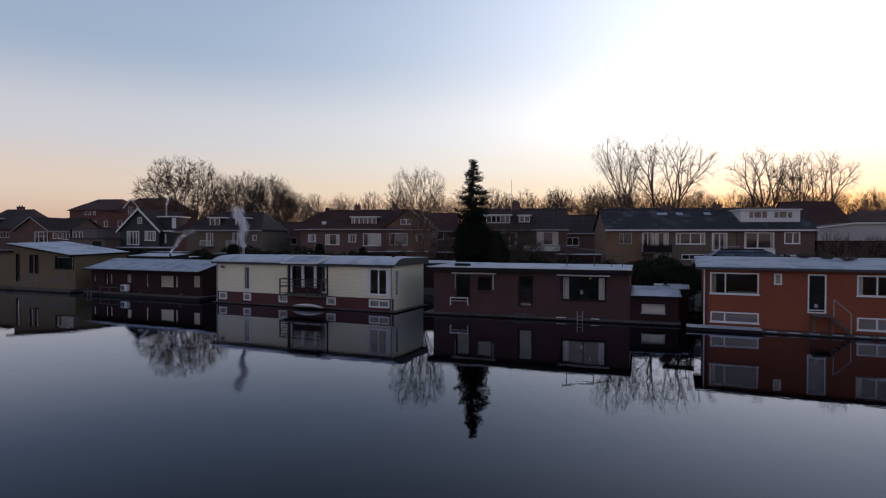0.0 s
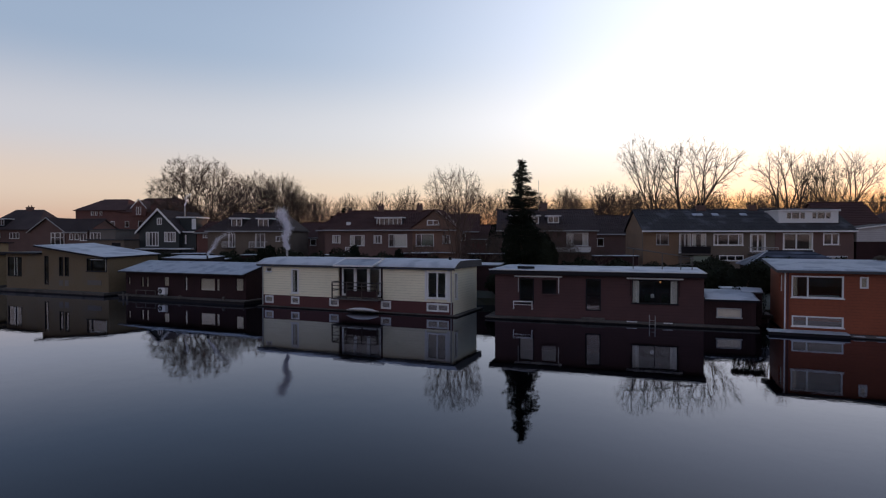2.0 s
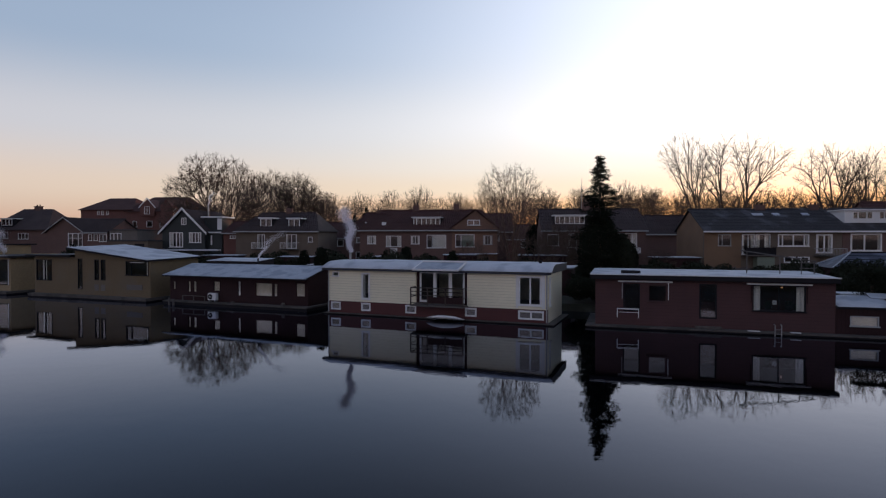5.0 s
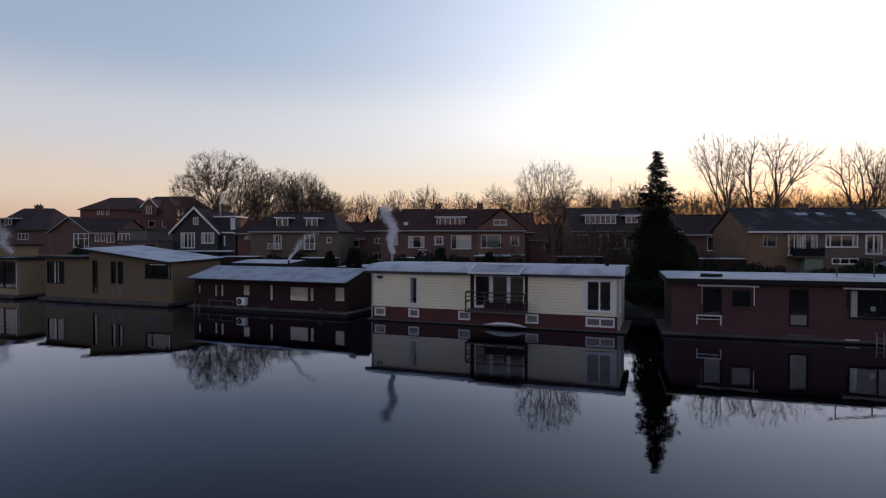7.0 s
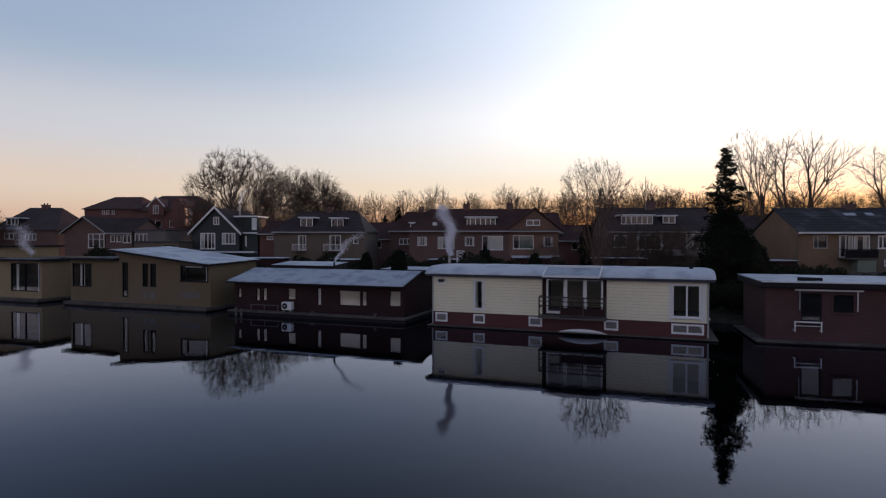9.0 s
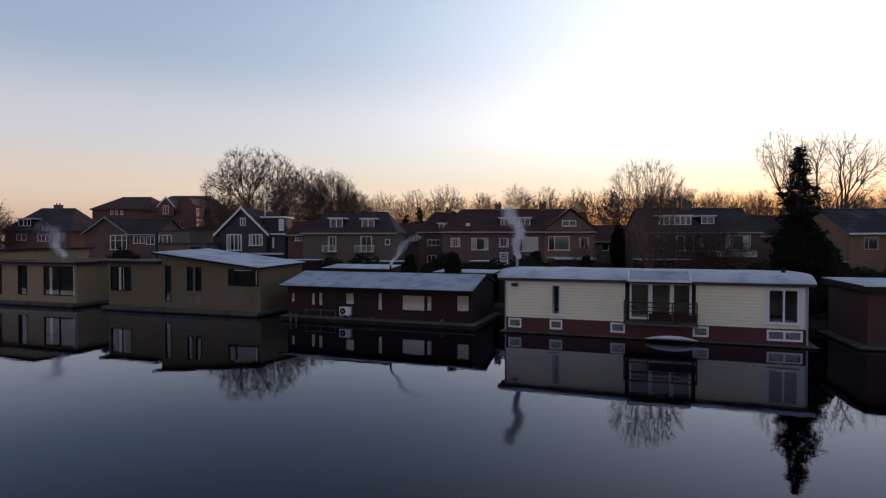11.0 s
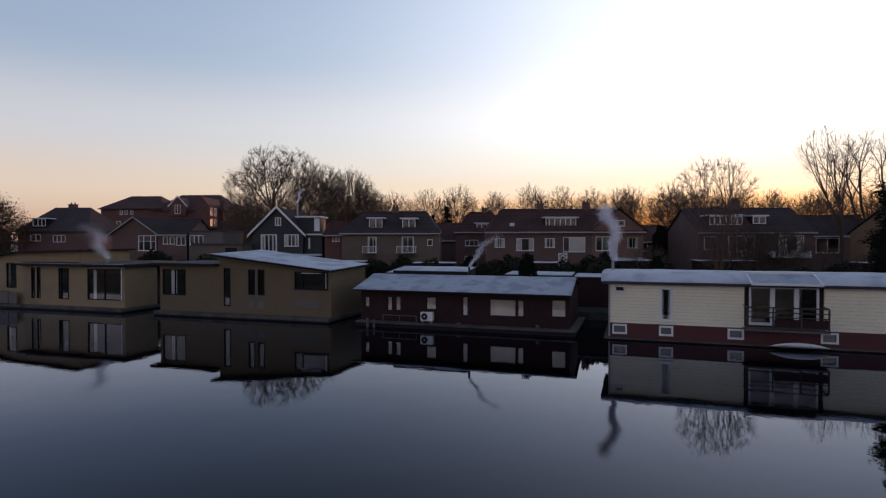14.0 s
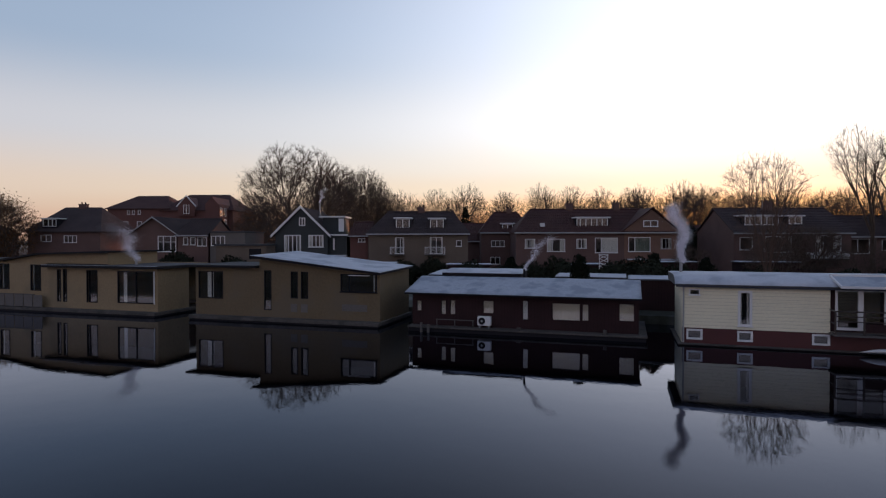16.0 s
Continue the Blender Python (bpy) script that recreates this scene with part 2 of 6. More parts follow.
def smoke_material():
    m = bpy.data.materials.new("white_smoke")
    m.use_nodes = True
    n, l = m.node_tree.nodes, m.node_tree.links
    n.remove(n["Principled BSDF"])
    df, tl, mx = n.new("ShaderNodeBsdfDiffuse"), n.new("ShaderNodeBsdfTranslucent"), n.new("ShaderNodeMixShader")
    df.inputs[0].default_value = tl.inputs[0].default_value = (0.92, 0.9, 0.93, 1)
    mx.inputs[0].default_value = 0.5
    l.new(df.outputs[0], mx.inputs[1])
    l.new(tl.outputs[0], mx.inputs[2])
    l.new(mx.outputs[0], n["Material Output"].inputs[0])
    return m


LAMP = bpy.data.materials.new("lamp_glow")
LAMP.use_nodes = True
LAMP.node_tree.nodes["Principled BSDF"].inputs["Emission Color"].default_value = (1.0, 0.35, 0.1, 1)
LAMP.node_tree.nodes["Principled BSDF"].inputs["Emission Strength"].default_value = 0.7
SMOKE = smoke_material()
GLASS = glass_material("window_glass", (0.9, 0.91, 0.91))
# bay panes: gloss roughened on purpose to widen the mirrored sunrise glint
SPREAD_GLINT_GLASS = glass_material("spread_glint_glass", (0.5, 0.5, 0.5))
SPREAD_GLINT_GLASS.node_tree.nodes["Glossy BSDF"].inputs["Roughness"].default_value = 0.3
WATER = water_material()


# ---- building helpers ----
def part(name, bm, material, parent, label=""):
    me = bpy.data.meshes.new(name)
    bmesh.ops.recalc_face_normals(bm, faces=bm.faces)
    bm.to_mesh(me)
    bm.free()
    me.materials.append(material)
    ob = new(name, me)
    ob.parent = parent
    if label:
        ob["label"] = label
    return ob


def raw(name, verts, faces, material, parent=None, smooth=False):
    me = bpy.data.meshes.new(name)
    me.from_pydata(verts, [], faces)
    me.materials.append(material)
    if smooth:
        me.polygons.foreach_set("use_smooth", [True] * len(me.polygons))
    ob = new(name, me)
    ob.parent = parent
    return ob


def thing(name, x, y, z, turn, label, category, group="", kind=""):
    e = new(name)
    e.matrix_world = pose(x, y, z, 0, 0, turn)
    e.empty_display_size = 0.2
    return tagged(e, label, category, group, kind)


def box(bm, x0, x1, y0, y1, z0, z1, bevel=0.0):
    m = Matrix.Translation(((x0 + x1) / 2, (y0 + y1) / 2, (z0 + z1) / 2)) @ Matrix.Diagonal((abs(x1 - x0), abs(y1 - y0), abs(z1 - z0), 1))
    vs = bmesh.ops.create_cube(bm, size=1, matrix=m)["verts"]
    if bevel:
        es = list({e for v in vs for e in v.link_edges})
        bmesh.ops.bevel(bm, geom=es, offset=bevel, segments=1, affect="EDGES")
    return bm


def boxed(x0, x1, y0, y1, z0, z1, bevel=0.0):
    return box(bmesh.new(), x0, x1, y0, y1, z0, z1, bevel)


def prism(points, x0, x1):
    """A (y, z) outline drawn out from x0 to x1."""
    bm = bmesh.new()
    a = [bm.verts.new((x0, y, z)) for y, z in points]
    b = [bm.verts.new((x1, y, z)) for y, z in points]
    bm.faces.new(a)
    bm.faces.new(b[::-1])
    for i in range(len(points)):
        j = (i + 1) % len(points)
        bm.faces.new((a[i], b[i], b[j], a[j]))
    return bm


def prism_y(points, y0, y1):
    """An (x, z) outline drawn out from y0 to y1."""
    bm = bmesh.new()
    a = [bm.verts.new((x, y0, z)) for x, z in points]
    b = [bm.verts.new((x, y1, z)) for x, z in points]
    bm.faces.new(a)
    bm.faces.new(b[::-1])
    for i in range(len(points)):
        j = (i + 1) % len(points)
        bm.faces.new((a[i], b[i], b[j], a[j]))
    return bm


def rod(bm, a, b, r, sides=6, r2=None):
    a, b = Vector(a), Vector(b)
    d = b - a
    m = Matrix.Translation((a + b) / 2) @ d.to_track_quat("Z", "Y").to_matrix().to_4x4()
    bmesh.ops.create_cone(bm, cap_ends=True, segments=sides, radius1=r, radius2=r if r2 is None else r2, depth=d.length, matrix=m)
    return bm


def holed_wall(x0, x1, z0, z1, holes, y0=0.0, thick=0.16):
    """A wall along x with rectangular openings right through it."""
    xs = sorted({x0, x1, *[h[0] for h in holes], *[h[1] for h in holes]})
    zs = sorted({z0, z1, *[h[2] for h in holes], *[h[3] for h in holes]})
    xs = [x for x in xs if x0 <= x <= x1]
    zs = [z for z in zs if z0 <= z <= z1]
    def solid(i, k):
        if not (0 <= i < len(xs) - 1 and 0 <= k < len(zs) - 1):
            return False
        cx, cz = (xs[i] + xs[i + 1]) / 2, (zs[k] + zs[k + 1]) / 2
        return not any(h[0] < cx < h[1] and h[2] < cz < h[3] for h in holes)
    bm = bmesh.new()
    def quad(*p):
        bm.faces.new([bm.verts.new(q) for q in p])
    ya, yb = y0, y0 + thick
    for i in range(len(xs) - 1):
        for k in range(len(zs) - 1):
            if not solid(i, k):
                continue
            a, b, c, d = xs[i], xs[i + 1], zs[k], zs[k + 1]
            quad((a, ya, c), (b, ya, c), (b, ya, d), (a, ya, d))
            quad((a, yb, c), (a, yb, d), (b, yb, d), (b, yb, c))
            if not solid(i - 1, k):
                quad((a, ya, c), (a, ya, d), (a, yb, d), (a, yb, c))
            if not solid(i + 1, k):
                quad((b, ya, c), (b, yb, c), (b, yb, d), (b, ya, d))
            if not solid(i, k - 1):
                quad((a, ya, c), (a, yb, c), (b, yb, c), (b, ya, c))
            if not solid(i, k + 1):
                quad((a, ya, d), (b, ya, d), (b, yb, d), (a, yb, d))
    bmesh.ops.remove_doubles(bm, verts=bm.verts, dist=0.0005)
    return bm


def curtain_sheet(x0, x1, z0, z1, y, depth=0.04):
    """A hanging cloth with folds."""
    bm = bmesh.new()
    n = max(6, int((x1 - x0) / 0.06))
    rows = []
    for yy in (y, y + 0.012):
        lo, hi = [], []
        for i in range(n + 1):
            x = x0 + (x1 - x0) * i / n
            w = depth * math.sin(i * 1.9) * 0.5 + 0.01 * math.sin(i * 0.7)
            lo.append(bm.verts.new((x, yy + w, z0)))
            hi.append(bm.verts.new((x, yy + w * 0.7, z1)))
        rows.append((lo, hi))
    for lo, hi in rows:
        for i in range(n):
            bm.faces.new((lo[i], lo[i + 1], hi[i + 1], hi[i]))
    (l0, h0), (l1, h1) = rows
    for i in range(n):
        bm.faces.new((l0[i], l1[i], l1[i + 1], l0[i + 1]))
        bm.faces.new((h0[i], h0[i + 1], h1[i + 1], h1[i]))
    return bm


def window(parent, x0, x1, z0, z1, mull=(), bars=(), frame_mat=None, fw=0.07, y=0.0, sill=True, cover=None, cover_from=0.0, sides=0.0, kind="window", proud=0.03, deep=0.08, glass=None):
    """A framed window in an opening of a wall whose outer face is at y: frame_mat, panes, sill, blind or curtains."""
    frame_mat = frame_mat or WHITE_PAINT
    cuts = [x0 + (x1 - x0) * f for f in mull]
    edges = [x0 + fw] + cuts + [x1 - fw]
    rows = [z0 + fw] + [z0 + (z1 - z0) * f for f in bars] + [z1 - fw]
    holes = []
    for i in range(len(edges) - 1):
        for j in range(len(rows) - 1):
            holes.append((edges[i] + (fw * 0.45 if i else 0), edges[i + 1] - (fw * 0.45 if i < len(edges) - 2 else 0),
                          rows[j] + (fw * 0.35 if j else 0), rows[j + 1] - (fw * 0.35 if j < len(rows) - 2 else 0)))
    holes = [h for h in holes if h[1] - h[0] > 0.02 and h[3] - h[2] > 0.02]
    bm = holed_wall(x0, x1, z0, z1, holes, y - proud, proud + deep)
    w = part(kind, bm, frame_mat, parent)
    for i in range(len(edges) - 1):
        g = part("pane", boxed(edges[i] - 0.01, edges[i + 1] + 0.01, y + 0.035, y + 0.045, z0 + fw - 0.01, z1 - fw + 0.01), glass or GLASS, w)
        g.visible_shadow = False
    if sill:
        part("sill", boxed(x0 - 0.05, x1 + 0.05, y - proud - 0.07, y - proud - 0.002, z0 - 0.03, z0 + 0.035, 0.008), frame_mat, w)
    if cover:
        part("blind", curtain_sheet(x0 + fw + cover_from * (x1 - x0), x1 - fw, z0 + 0.03, z1 - 0.03, y + 0.09, 0.015), cover, w, "pale blind behind the glass")
    if sides:
        for a, b in ((x0 + 0.05, x0 + 0.05 + sides * (x1 - x0)), (x1 - 0.05 - sides * (x1 - x0), x1 - 0.05)):
            part("curtain", curtain_sheet(a, b, z0 + 0.03, z1 - 0.03, y + 0.19, 0.06), CURTAIN, w, "pale hanging curtain")
    return w


def snow_sheet(x0, x1, y0, y1, height, thick=0.05, seed=1, nx=40, ny=12):
    """Thin uneven snow on a roof; height(x, y) gives the roof's surface."""
    verts, faces = [], []
    for j in range(ny + 1):
        for i in range(nx + 1):
            x, y = x0 + (x1 - x0) * i / nx, y0 + (y1 - y0) * j / ny
            edge = min(i, nx - i, j, ny - j)
            wob = 0.05 * noise.noise((x * 1.7, y * 1.7, seed)) if edge == 0 else 0
            t = 0.012 if edge == 0 else thick * (0.75 + 0.6 * noise.noise((x * 0.9, y * 0.9, seed * 3.1)))
            yy = min(max(y + wob, min(y0, y1)), max(y0, y1))
            xx = min(max(x + wob, min(x0, x1)), max(x0, x1))
            verts.append((xx, yy, height(xx, yy) + max(t, 0.01)))
    w = nx + 1
    for j in range(ny):
        for i in range(nx):
            faces.append((j * w + i, j * w + i + 1, (j + 1) * w + i + 1, (j + 1) * w + i))
    rim = [i for i in range(w)] + [j * w + nx for j in range(1, ny + 1)] + [ny * w + i for i in range(nx - 1, -1, -1)] + [j * w for j in range(ny - 1, 0, -1)]
    base = len(verts)
    for k in rim:
        x, y = verts[k][:2]
        verts.append((x, y, height(x, y) + 0.002))
    for i in range(len(rim)):
        j = (i + 1) % len(rim)
        faces.append((rim[i], base + i, base + j, rim[j]))
    return verts, faces


def tile_slope(x0, x1, ya, za, yb, zb, wave=0.36, rows=14, thick=0.06):
    """A slope of pantiles: waves across, steps along. From the eave (ya, za) to the ridge (yb, zb)."""
    verts, faces = [], []
    n = max(4, int(abs(x1 - x0) / wave * 3))
    d = Vector((0, yb - ya, zb - za))
    up = Vector((0, -(zb - za), (yb - ya))).normalized()
    if up.z < 0:
        up = -up
    for r in range(rows):
        for e in (0, 1):
            f = (r + e) / rows
            lift = 0.05 if e == 0 else 0.015
            for i in range(n + 1):
                x = x0 + (x1 - x0) * i / n
                h = lift + 0.035 * math.sin(i / 3 * 2 * math.pi)
                q = Vector((x, ya, za)) + d * f + up * h
                verts.append(tuple(q))
    w = n + 1
    for k in range(2 * rows - 1):
        for i in range(n):
            faces.append((k * w + i, k * w + i + 1, (k + 1) * w + i + 1, (k + 1) * w + i))
    base = len(verts)
    for x, y, z in ((x0, ya, za), (x1, ya, za), (x1, yb, zb), (x0, yb, zb)):
        q = Vector((x, y, z)) - up * thick
        verts.append(tuple(q))
    faces.append((base, base + 3, base + 2, base + 1))
    top = (2 * rows - 1) * w
    faces.append(tuple([base, base + 1] + list(range(n, -1, -1))))
    faces.append(tuple([base + 2, base + 3] + list(range(top, top + n + 1))))
    faces.append(tuple([base + 3, base] + [k * w for k in range(2 * rows)]))
    faces.append(tuple([base + 1, base + 2] + [k * w + n for k in range(2 * rows - 1, -1, -1)]))
    return verts, faces


def chimney(parent, x, y, z0, z1, w=0.7, d=0.5, mat=None, pots=2):
    bm = boxed(x - w / 2, x + w / 2, y - d / 2, y + d / 2, z0, z1 - 0.12, 0.01)
    box(bm, x - w / 2 - 0.06, x + w / 2 + 0.06, y - d / 2 - 0.06, y + d / 2 + 0.06, z1 - 0.12, z1, 0.015)
    c = part("chimney", bm, mat or BROWN_BRICK, parent, "brick chimney")
    for i in range(pots):
        px = x + (i - (pots - 1) / 2) * w * 0.5
        part("chimney_pot", rod(bmesh.new(), (px, y, z1), (px, y, z1 + 0.28), 0.1, 8, 0.08), DARK_PAINT, c)
    return c


def dormer(parent, x0, x1, z0, z1, yf, yb, mull, wall_mat=None, frame_mat=None, spans=None):
    """A box dormer with a flat roof: cheeks, roof, window."""
    wall_mat = wall_mat or DARK_PAINT
    d = part("dormer", boxed(x0, x0 + 0.1, yf, yb, z0 - 0.3, z1), wall_mat, parent, "flat-roofed dormer")
    part("cheek", boxed(x1 - 0.1, x1, yf, yb, z0 - 0.3, z1), wall_mat, d)
    part("apron", boxed(x0 + 0.1, x1 - 0.1, yf, yf + 0.12, z0 - 0.3, z0), WHITE_PAINT if wall_mat is WHITE_PAINT else wall_mat, d)
    part("flat_roof", boxed(x0 - 0.15, x1 + 0.15, yf - 0.2, yb, z1, z1 + 0.14, 0.02), frame_mat or WHITE_PAINT, d)
    if spans:
        part("front_panel", holed_wall(x0 + 0.1, x1 - 0.1, z0, z1, [(a, b, z0 + 0.06, z1 - 0.08) for a, b in spans], yf, 0.1), wall_mat, d)
        part("room_wall", boxed(x0 + 0.1, x1 - 0.1, yb - 0.7, yb - 0.6, z0, z1), ROOM, d)
    for a, b in spans or [(x0 + 0.1, x1 - 0.1)]:
        window(d, a, b, z0 + (0.06 if spans else 0), z1 - (0.08 if spans else 0), mull, y=yf, sill=False, frame_mat=frame_mat, fw=0.09)
    return d


# ---- setting: ground, canal ----
BANK = (15.17, 32.38, -22.7)
bank = pose(BANK[0], BANK[1], 0, 0, 0, BANK[2])


def make_ground():
    # unseen 3.4 m ridge added on the near bank so windows mirror something dark
    prof = [(-3000, 0.9), (-400, 0.9), (-90, 0.9), (-54, 1.0), (-46, 3.2), (-44, 3.4), (-39.5, 3.4), (-37.5, 2.5), (-35, 1.2), (-31.8, 0.4), (-31.6, -1.6), (6.5, -1.6), (6.6, 0.55), (9, 0.8), (20, 0.9), (60, 0.9), (140, 0.9), (600, 0.9), (3000, 0.9)]
    xs = [-3000, -800, -200, -100, -60, -30, 0, 30, 60, 100, 200, 800, 3000]
    verts = [(x, y, z) for y, z in prof for x in xs]
    w = len(xs)
    faces = [(j * w + i, j * w + i + 1, (j + 1) * w + i + 1, (j + 1) * w + i) for j in range(len(prof) - 1) for i in range(w - 1)]
    g = raw("ground", verts, faces, GRASS)
    g.matrix_world = bank
    tagged(g, "frosted winter ground with gardens behind the quay", "ground", kind="structure")


def make_water():
    verts = [(-3000, -31.7, 0), (3000, -31.7, 0), (3000, 6.58, 0), (-3000, 6.58, 0)]
    w = raw("water", verts, [(0, 1, 2, 3)], WATER)
    w.matrix_world = bank
    tagged(w, "still dark canal water mirroring the dawn sky", "water", kind="structure")


make_ground()
make_water()


# ---- trees ----
def tube(verts, faces, pts, radii, sides):
    start = len(verts)
    for k, (p, r) in enumerate(zip(pts, radii)):
        d = (pts[min(k + 1, len(pts) - 1)] - pts[max(k - 1, 0)]).normalized()
        a = d.cross(Vector((0.3, 0.5, 0.8))).normalized()
        b = d.cross(a)
        for s in range(sides):
            t = 2 * math.pi * s / sides
            verts.append(tuple(p + a * (r * math.cos(t)) + b * (r * math.sin(t))))
    for k in range(len(pts) - 1):
        for s in range(sides):
            i, j = start + k * sides + s, start + k * sides + (s + 1) % sides
            faces.append((i, j, j + sides, i + sides))
    faces.append(tuple(start + (len(pts) - 1) * sides + s for s in range(sides)))


def segment(verts, faces, p, q, r0, r1, sides):
    d = (q - p).normalized()
    a = d.cross(Vector((0.31, 0.52, 0.79))).normalized()
    b = d.cross(a)
    k = len(verts)
    for c, r in ((p, r0), (q, r1)):
        for s in range(sides):
            t = 2 * math.pi * s / sides
            verts.append(tuple(c + a * (r * math.cos(t)) + b * (r * math.sin(t))))
    for s in range(sides):
        faces.append((k + s, k + (s + 1) % sides, k + sides + (s + 1) % sides, k + sides + s))


def place(src, x, y, z=0.85, turn=0.0, scale=1.0, first=False):
    m = pose(x, y, z, 0, 0, turn) @ Matrix.Diagonal((scale, scale, scale, 1))
    if first:
        src.matrix_world = m
        return src
    made = copy_thing(src, pose(x, y, z, 0, 0, turn))
    made.scale = (scale, scale, scale)
    return made


def clusters(pts, k, rnd):
    """Split an array of points into k near groups."""
    c = pts[[rnd.randrange(len(pts)) for _ in range(k)]]
    for _ in range(4):
        own = ((pts[:, None, :] - c[None, :, :]) ** 2).sum(2).argmin(1)
        c = np.array([pts[own == i].mean(0) if (own == i).any() else c[i] for i in range(k)])
    return [pts[own == i] for i in range(k) if (own == i).any()]


def round_crown(rnd, n, height, low, wide, off=0.0, hollow=0.35):
    """Places of the outer twigs of a domed crown, with lobes and gaps."""
    out, rz, shift = [], height * (1 - low) / 2, rnd.uniform(0, 60)
    while len(out) < n:
        d = Vector((rnd.gauss(0, 1), rnd.gauss(0, 1), rnd.gauss(0, 1))).normalized()
        r = (hollow + (1 - hollow) * rnd.random()) ** 0.6
        lump = 1 + 0.11 * noise.noise(d * 2.6 + Vector((shift, 0, 0))) + 0.09 * noise.noise(d * 7 + Vector((0, shift, 0)))
        p = d * (r * lump)
        if noise.noise(Vector((p.x * 3.2, p.y * 3.2, p.z * 3.2 + shift))) < -0.32:
            continue
        out.append((p.x * wide + off * (p.z + 1) * 0.5, p.y * wide, height - rz + p.z * rz))
    return np.array(out)


def vase_crown(rnd, n, height, low, wide, off=0.0, base=0.16):
    """Places of the outer twigs of a fan that opens upwards."""
    out, shift = [], rnd.uniform(0, 60)
    while len(out) < n:
        g = rnd.random() ** 0.5
        az = rnd.uniform(0, 6.283)
        reach = (base + (1 - base) * min(1.0, g * 1.25) ** 0.9) * math.sqrt(rnd.random())
        lump = 1 + 0.22 * noise.noise(Vector((math.cos(az) * 1.4, math.sin(az) * 1.4, shift)))
        top = height * (1 - 0.16 * reach * reach) * (1.0 + 0.1 * noise.noise(Vector((reach * 3, az, shift))))
        z = low * height + (top - low * height) * g
        if noise.noise(Vector((reach * 4 * math.cos(az), reach * 4 * math.sin(az), g * 5 + shift))) < -0.18:
            continue
        out.append((reach * wide * lump * math.cos(az) + off * g, reach * wide * lump * math.sin(az), z))
    return np.array(out)


def branch_tree(name, seed, label, bark, pts, fork, radius, split=(8, 6, 6), along=(0.62, 0.6, 0.55), twig=0.014, crook=0.035, side_twigs=2, group="", leaves=None, taper=0.36):
    """A bare tree whose limbs, branches and shoots divide towards the twigs of its crown."""
    rnd = random.Random(seed)
    tv, tf, cv, cf = [], [], [], []
    base = [Vector((rnd.uniform(-0.05, 0.05) * k, rnd.uniform(-0.05, 0.05) * k, fork * k / 4)) for k in range(5)]
    tube(tv, tf, base, [radius * (1.3 if k == 0 else 1 - 0.05 * k) for k in range(5)], 8)

    reach = float(pts[:, 2].max())

    def limb(p, q, way, r0, r1, n, sides):
        """A bowed, slightly crooked run from p to q that leaves p along way."""
        run = (q - p).length
        mid = p + way * run * 0.5
        last = p
        for i in range(1, n + 1):
            t = i / n
            c = p * (1 - t) ** 2 + mid * (2 * t * (1 - t)) + q * t * t
            if i < n:
                c += Vector((rnd.uniform(-1, 1), rnd.uniform(-1, 1), rnd.uniform(-1, 1))) * run * crook
            segment(cv, cf, last, c, r0 + (r1 - r0) * (i - 1) / n, r0 + (r1 - r0) * t, sides)
            prev, last = last, c
        return (last - prev).normalized()

    def spread(p, way, cloud, r, level):
        if level == len(split) or len(cloud) < 3:
            for x in cloud:
                q = Vector(x)
                d = limb(p, q, (way + (q - p).normalized() * 1.2).normalized(), max(twig * 1.25, min(r, twig * 2)), twig * 0.7, 2, 3)
                for _ in range(side_twigs):
                    a = (d * 0.5 + Vector((rnd.uniform(-1, 1), rnd.uniform(-1, 1), rnd.uniform(-0.8, 1)))).normalized()
                    s = p.lerp(q, rnd.uniform(0.3, 1.0))
                    segment(cv, cf, s, s + a * rnd.uniform(0.02, 0.04) * reach, twig * 0.75, twig * 0.5, 3)
            return
        groups = clusters(cloud, min(split[level], len(cloud)), rnd)
        for g in groups:
            c = Vector(g.mean(0))
            f = along[level] * rnd.uniform(0.85, 1.12)
            start = p
            if level == 0:
                start = p + Vector((0, 0, -rnd.uniform(0, 0.3) * fork))
            q = start.lerp(c, f)
            share = max(twig * 1.3, r * min(0.85, (len(g) / len(cloud)) ** taper))
            d = limb(start, q, (way * 0.55 + (q - start).normalized()).normalized(), share, share * 0.78, (6, 4, 3, 2)[level], (6, 4, 3, 3)[level])
            spread(q, d, g, share * 0.78, level + 1)

    spread(base[4], Vector((0, 0, 1)), pts, radius * 0.82, 0)
    e = thing(name, 0, 0, 0, 0, label, "tree", group)
    raw("trunk", tv, tf, bark, e, True)
    raw("crown", cv, cf, bark, e)
    if leaves:
        lv, lf = [], []
        for x in pts:
            for _ in range(leaves):
                c = Vector(x) + Vector((rnd.gauss(0, 0.4), rnd.gauss(0, 0.4), rnd.gauss(0, 0.35)))
                a = Vector((rnd.uniform(-1, 1), rnd.uniform(-1, 1), rnd.uniform(-1, 1))).normalized()
                b = a.cross(Vector((0.3, 0.2, 0.9))).normalized()
                k, w = len(lv), rnd.uniform(0.07, 0.14)
                lv.extend([tuple(c - a * w), tuple(c + b * w * 0.6), tuple(c + a * w), tuple(c - b * w * 0.6)])
                lf.append((k, k + 1, k + 2, k + 3))
        raw("foliage", lv, lf, OAK_LEAVES, e)["label"] = "withered brown leaves"
    return e


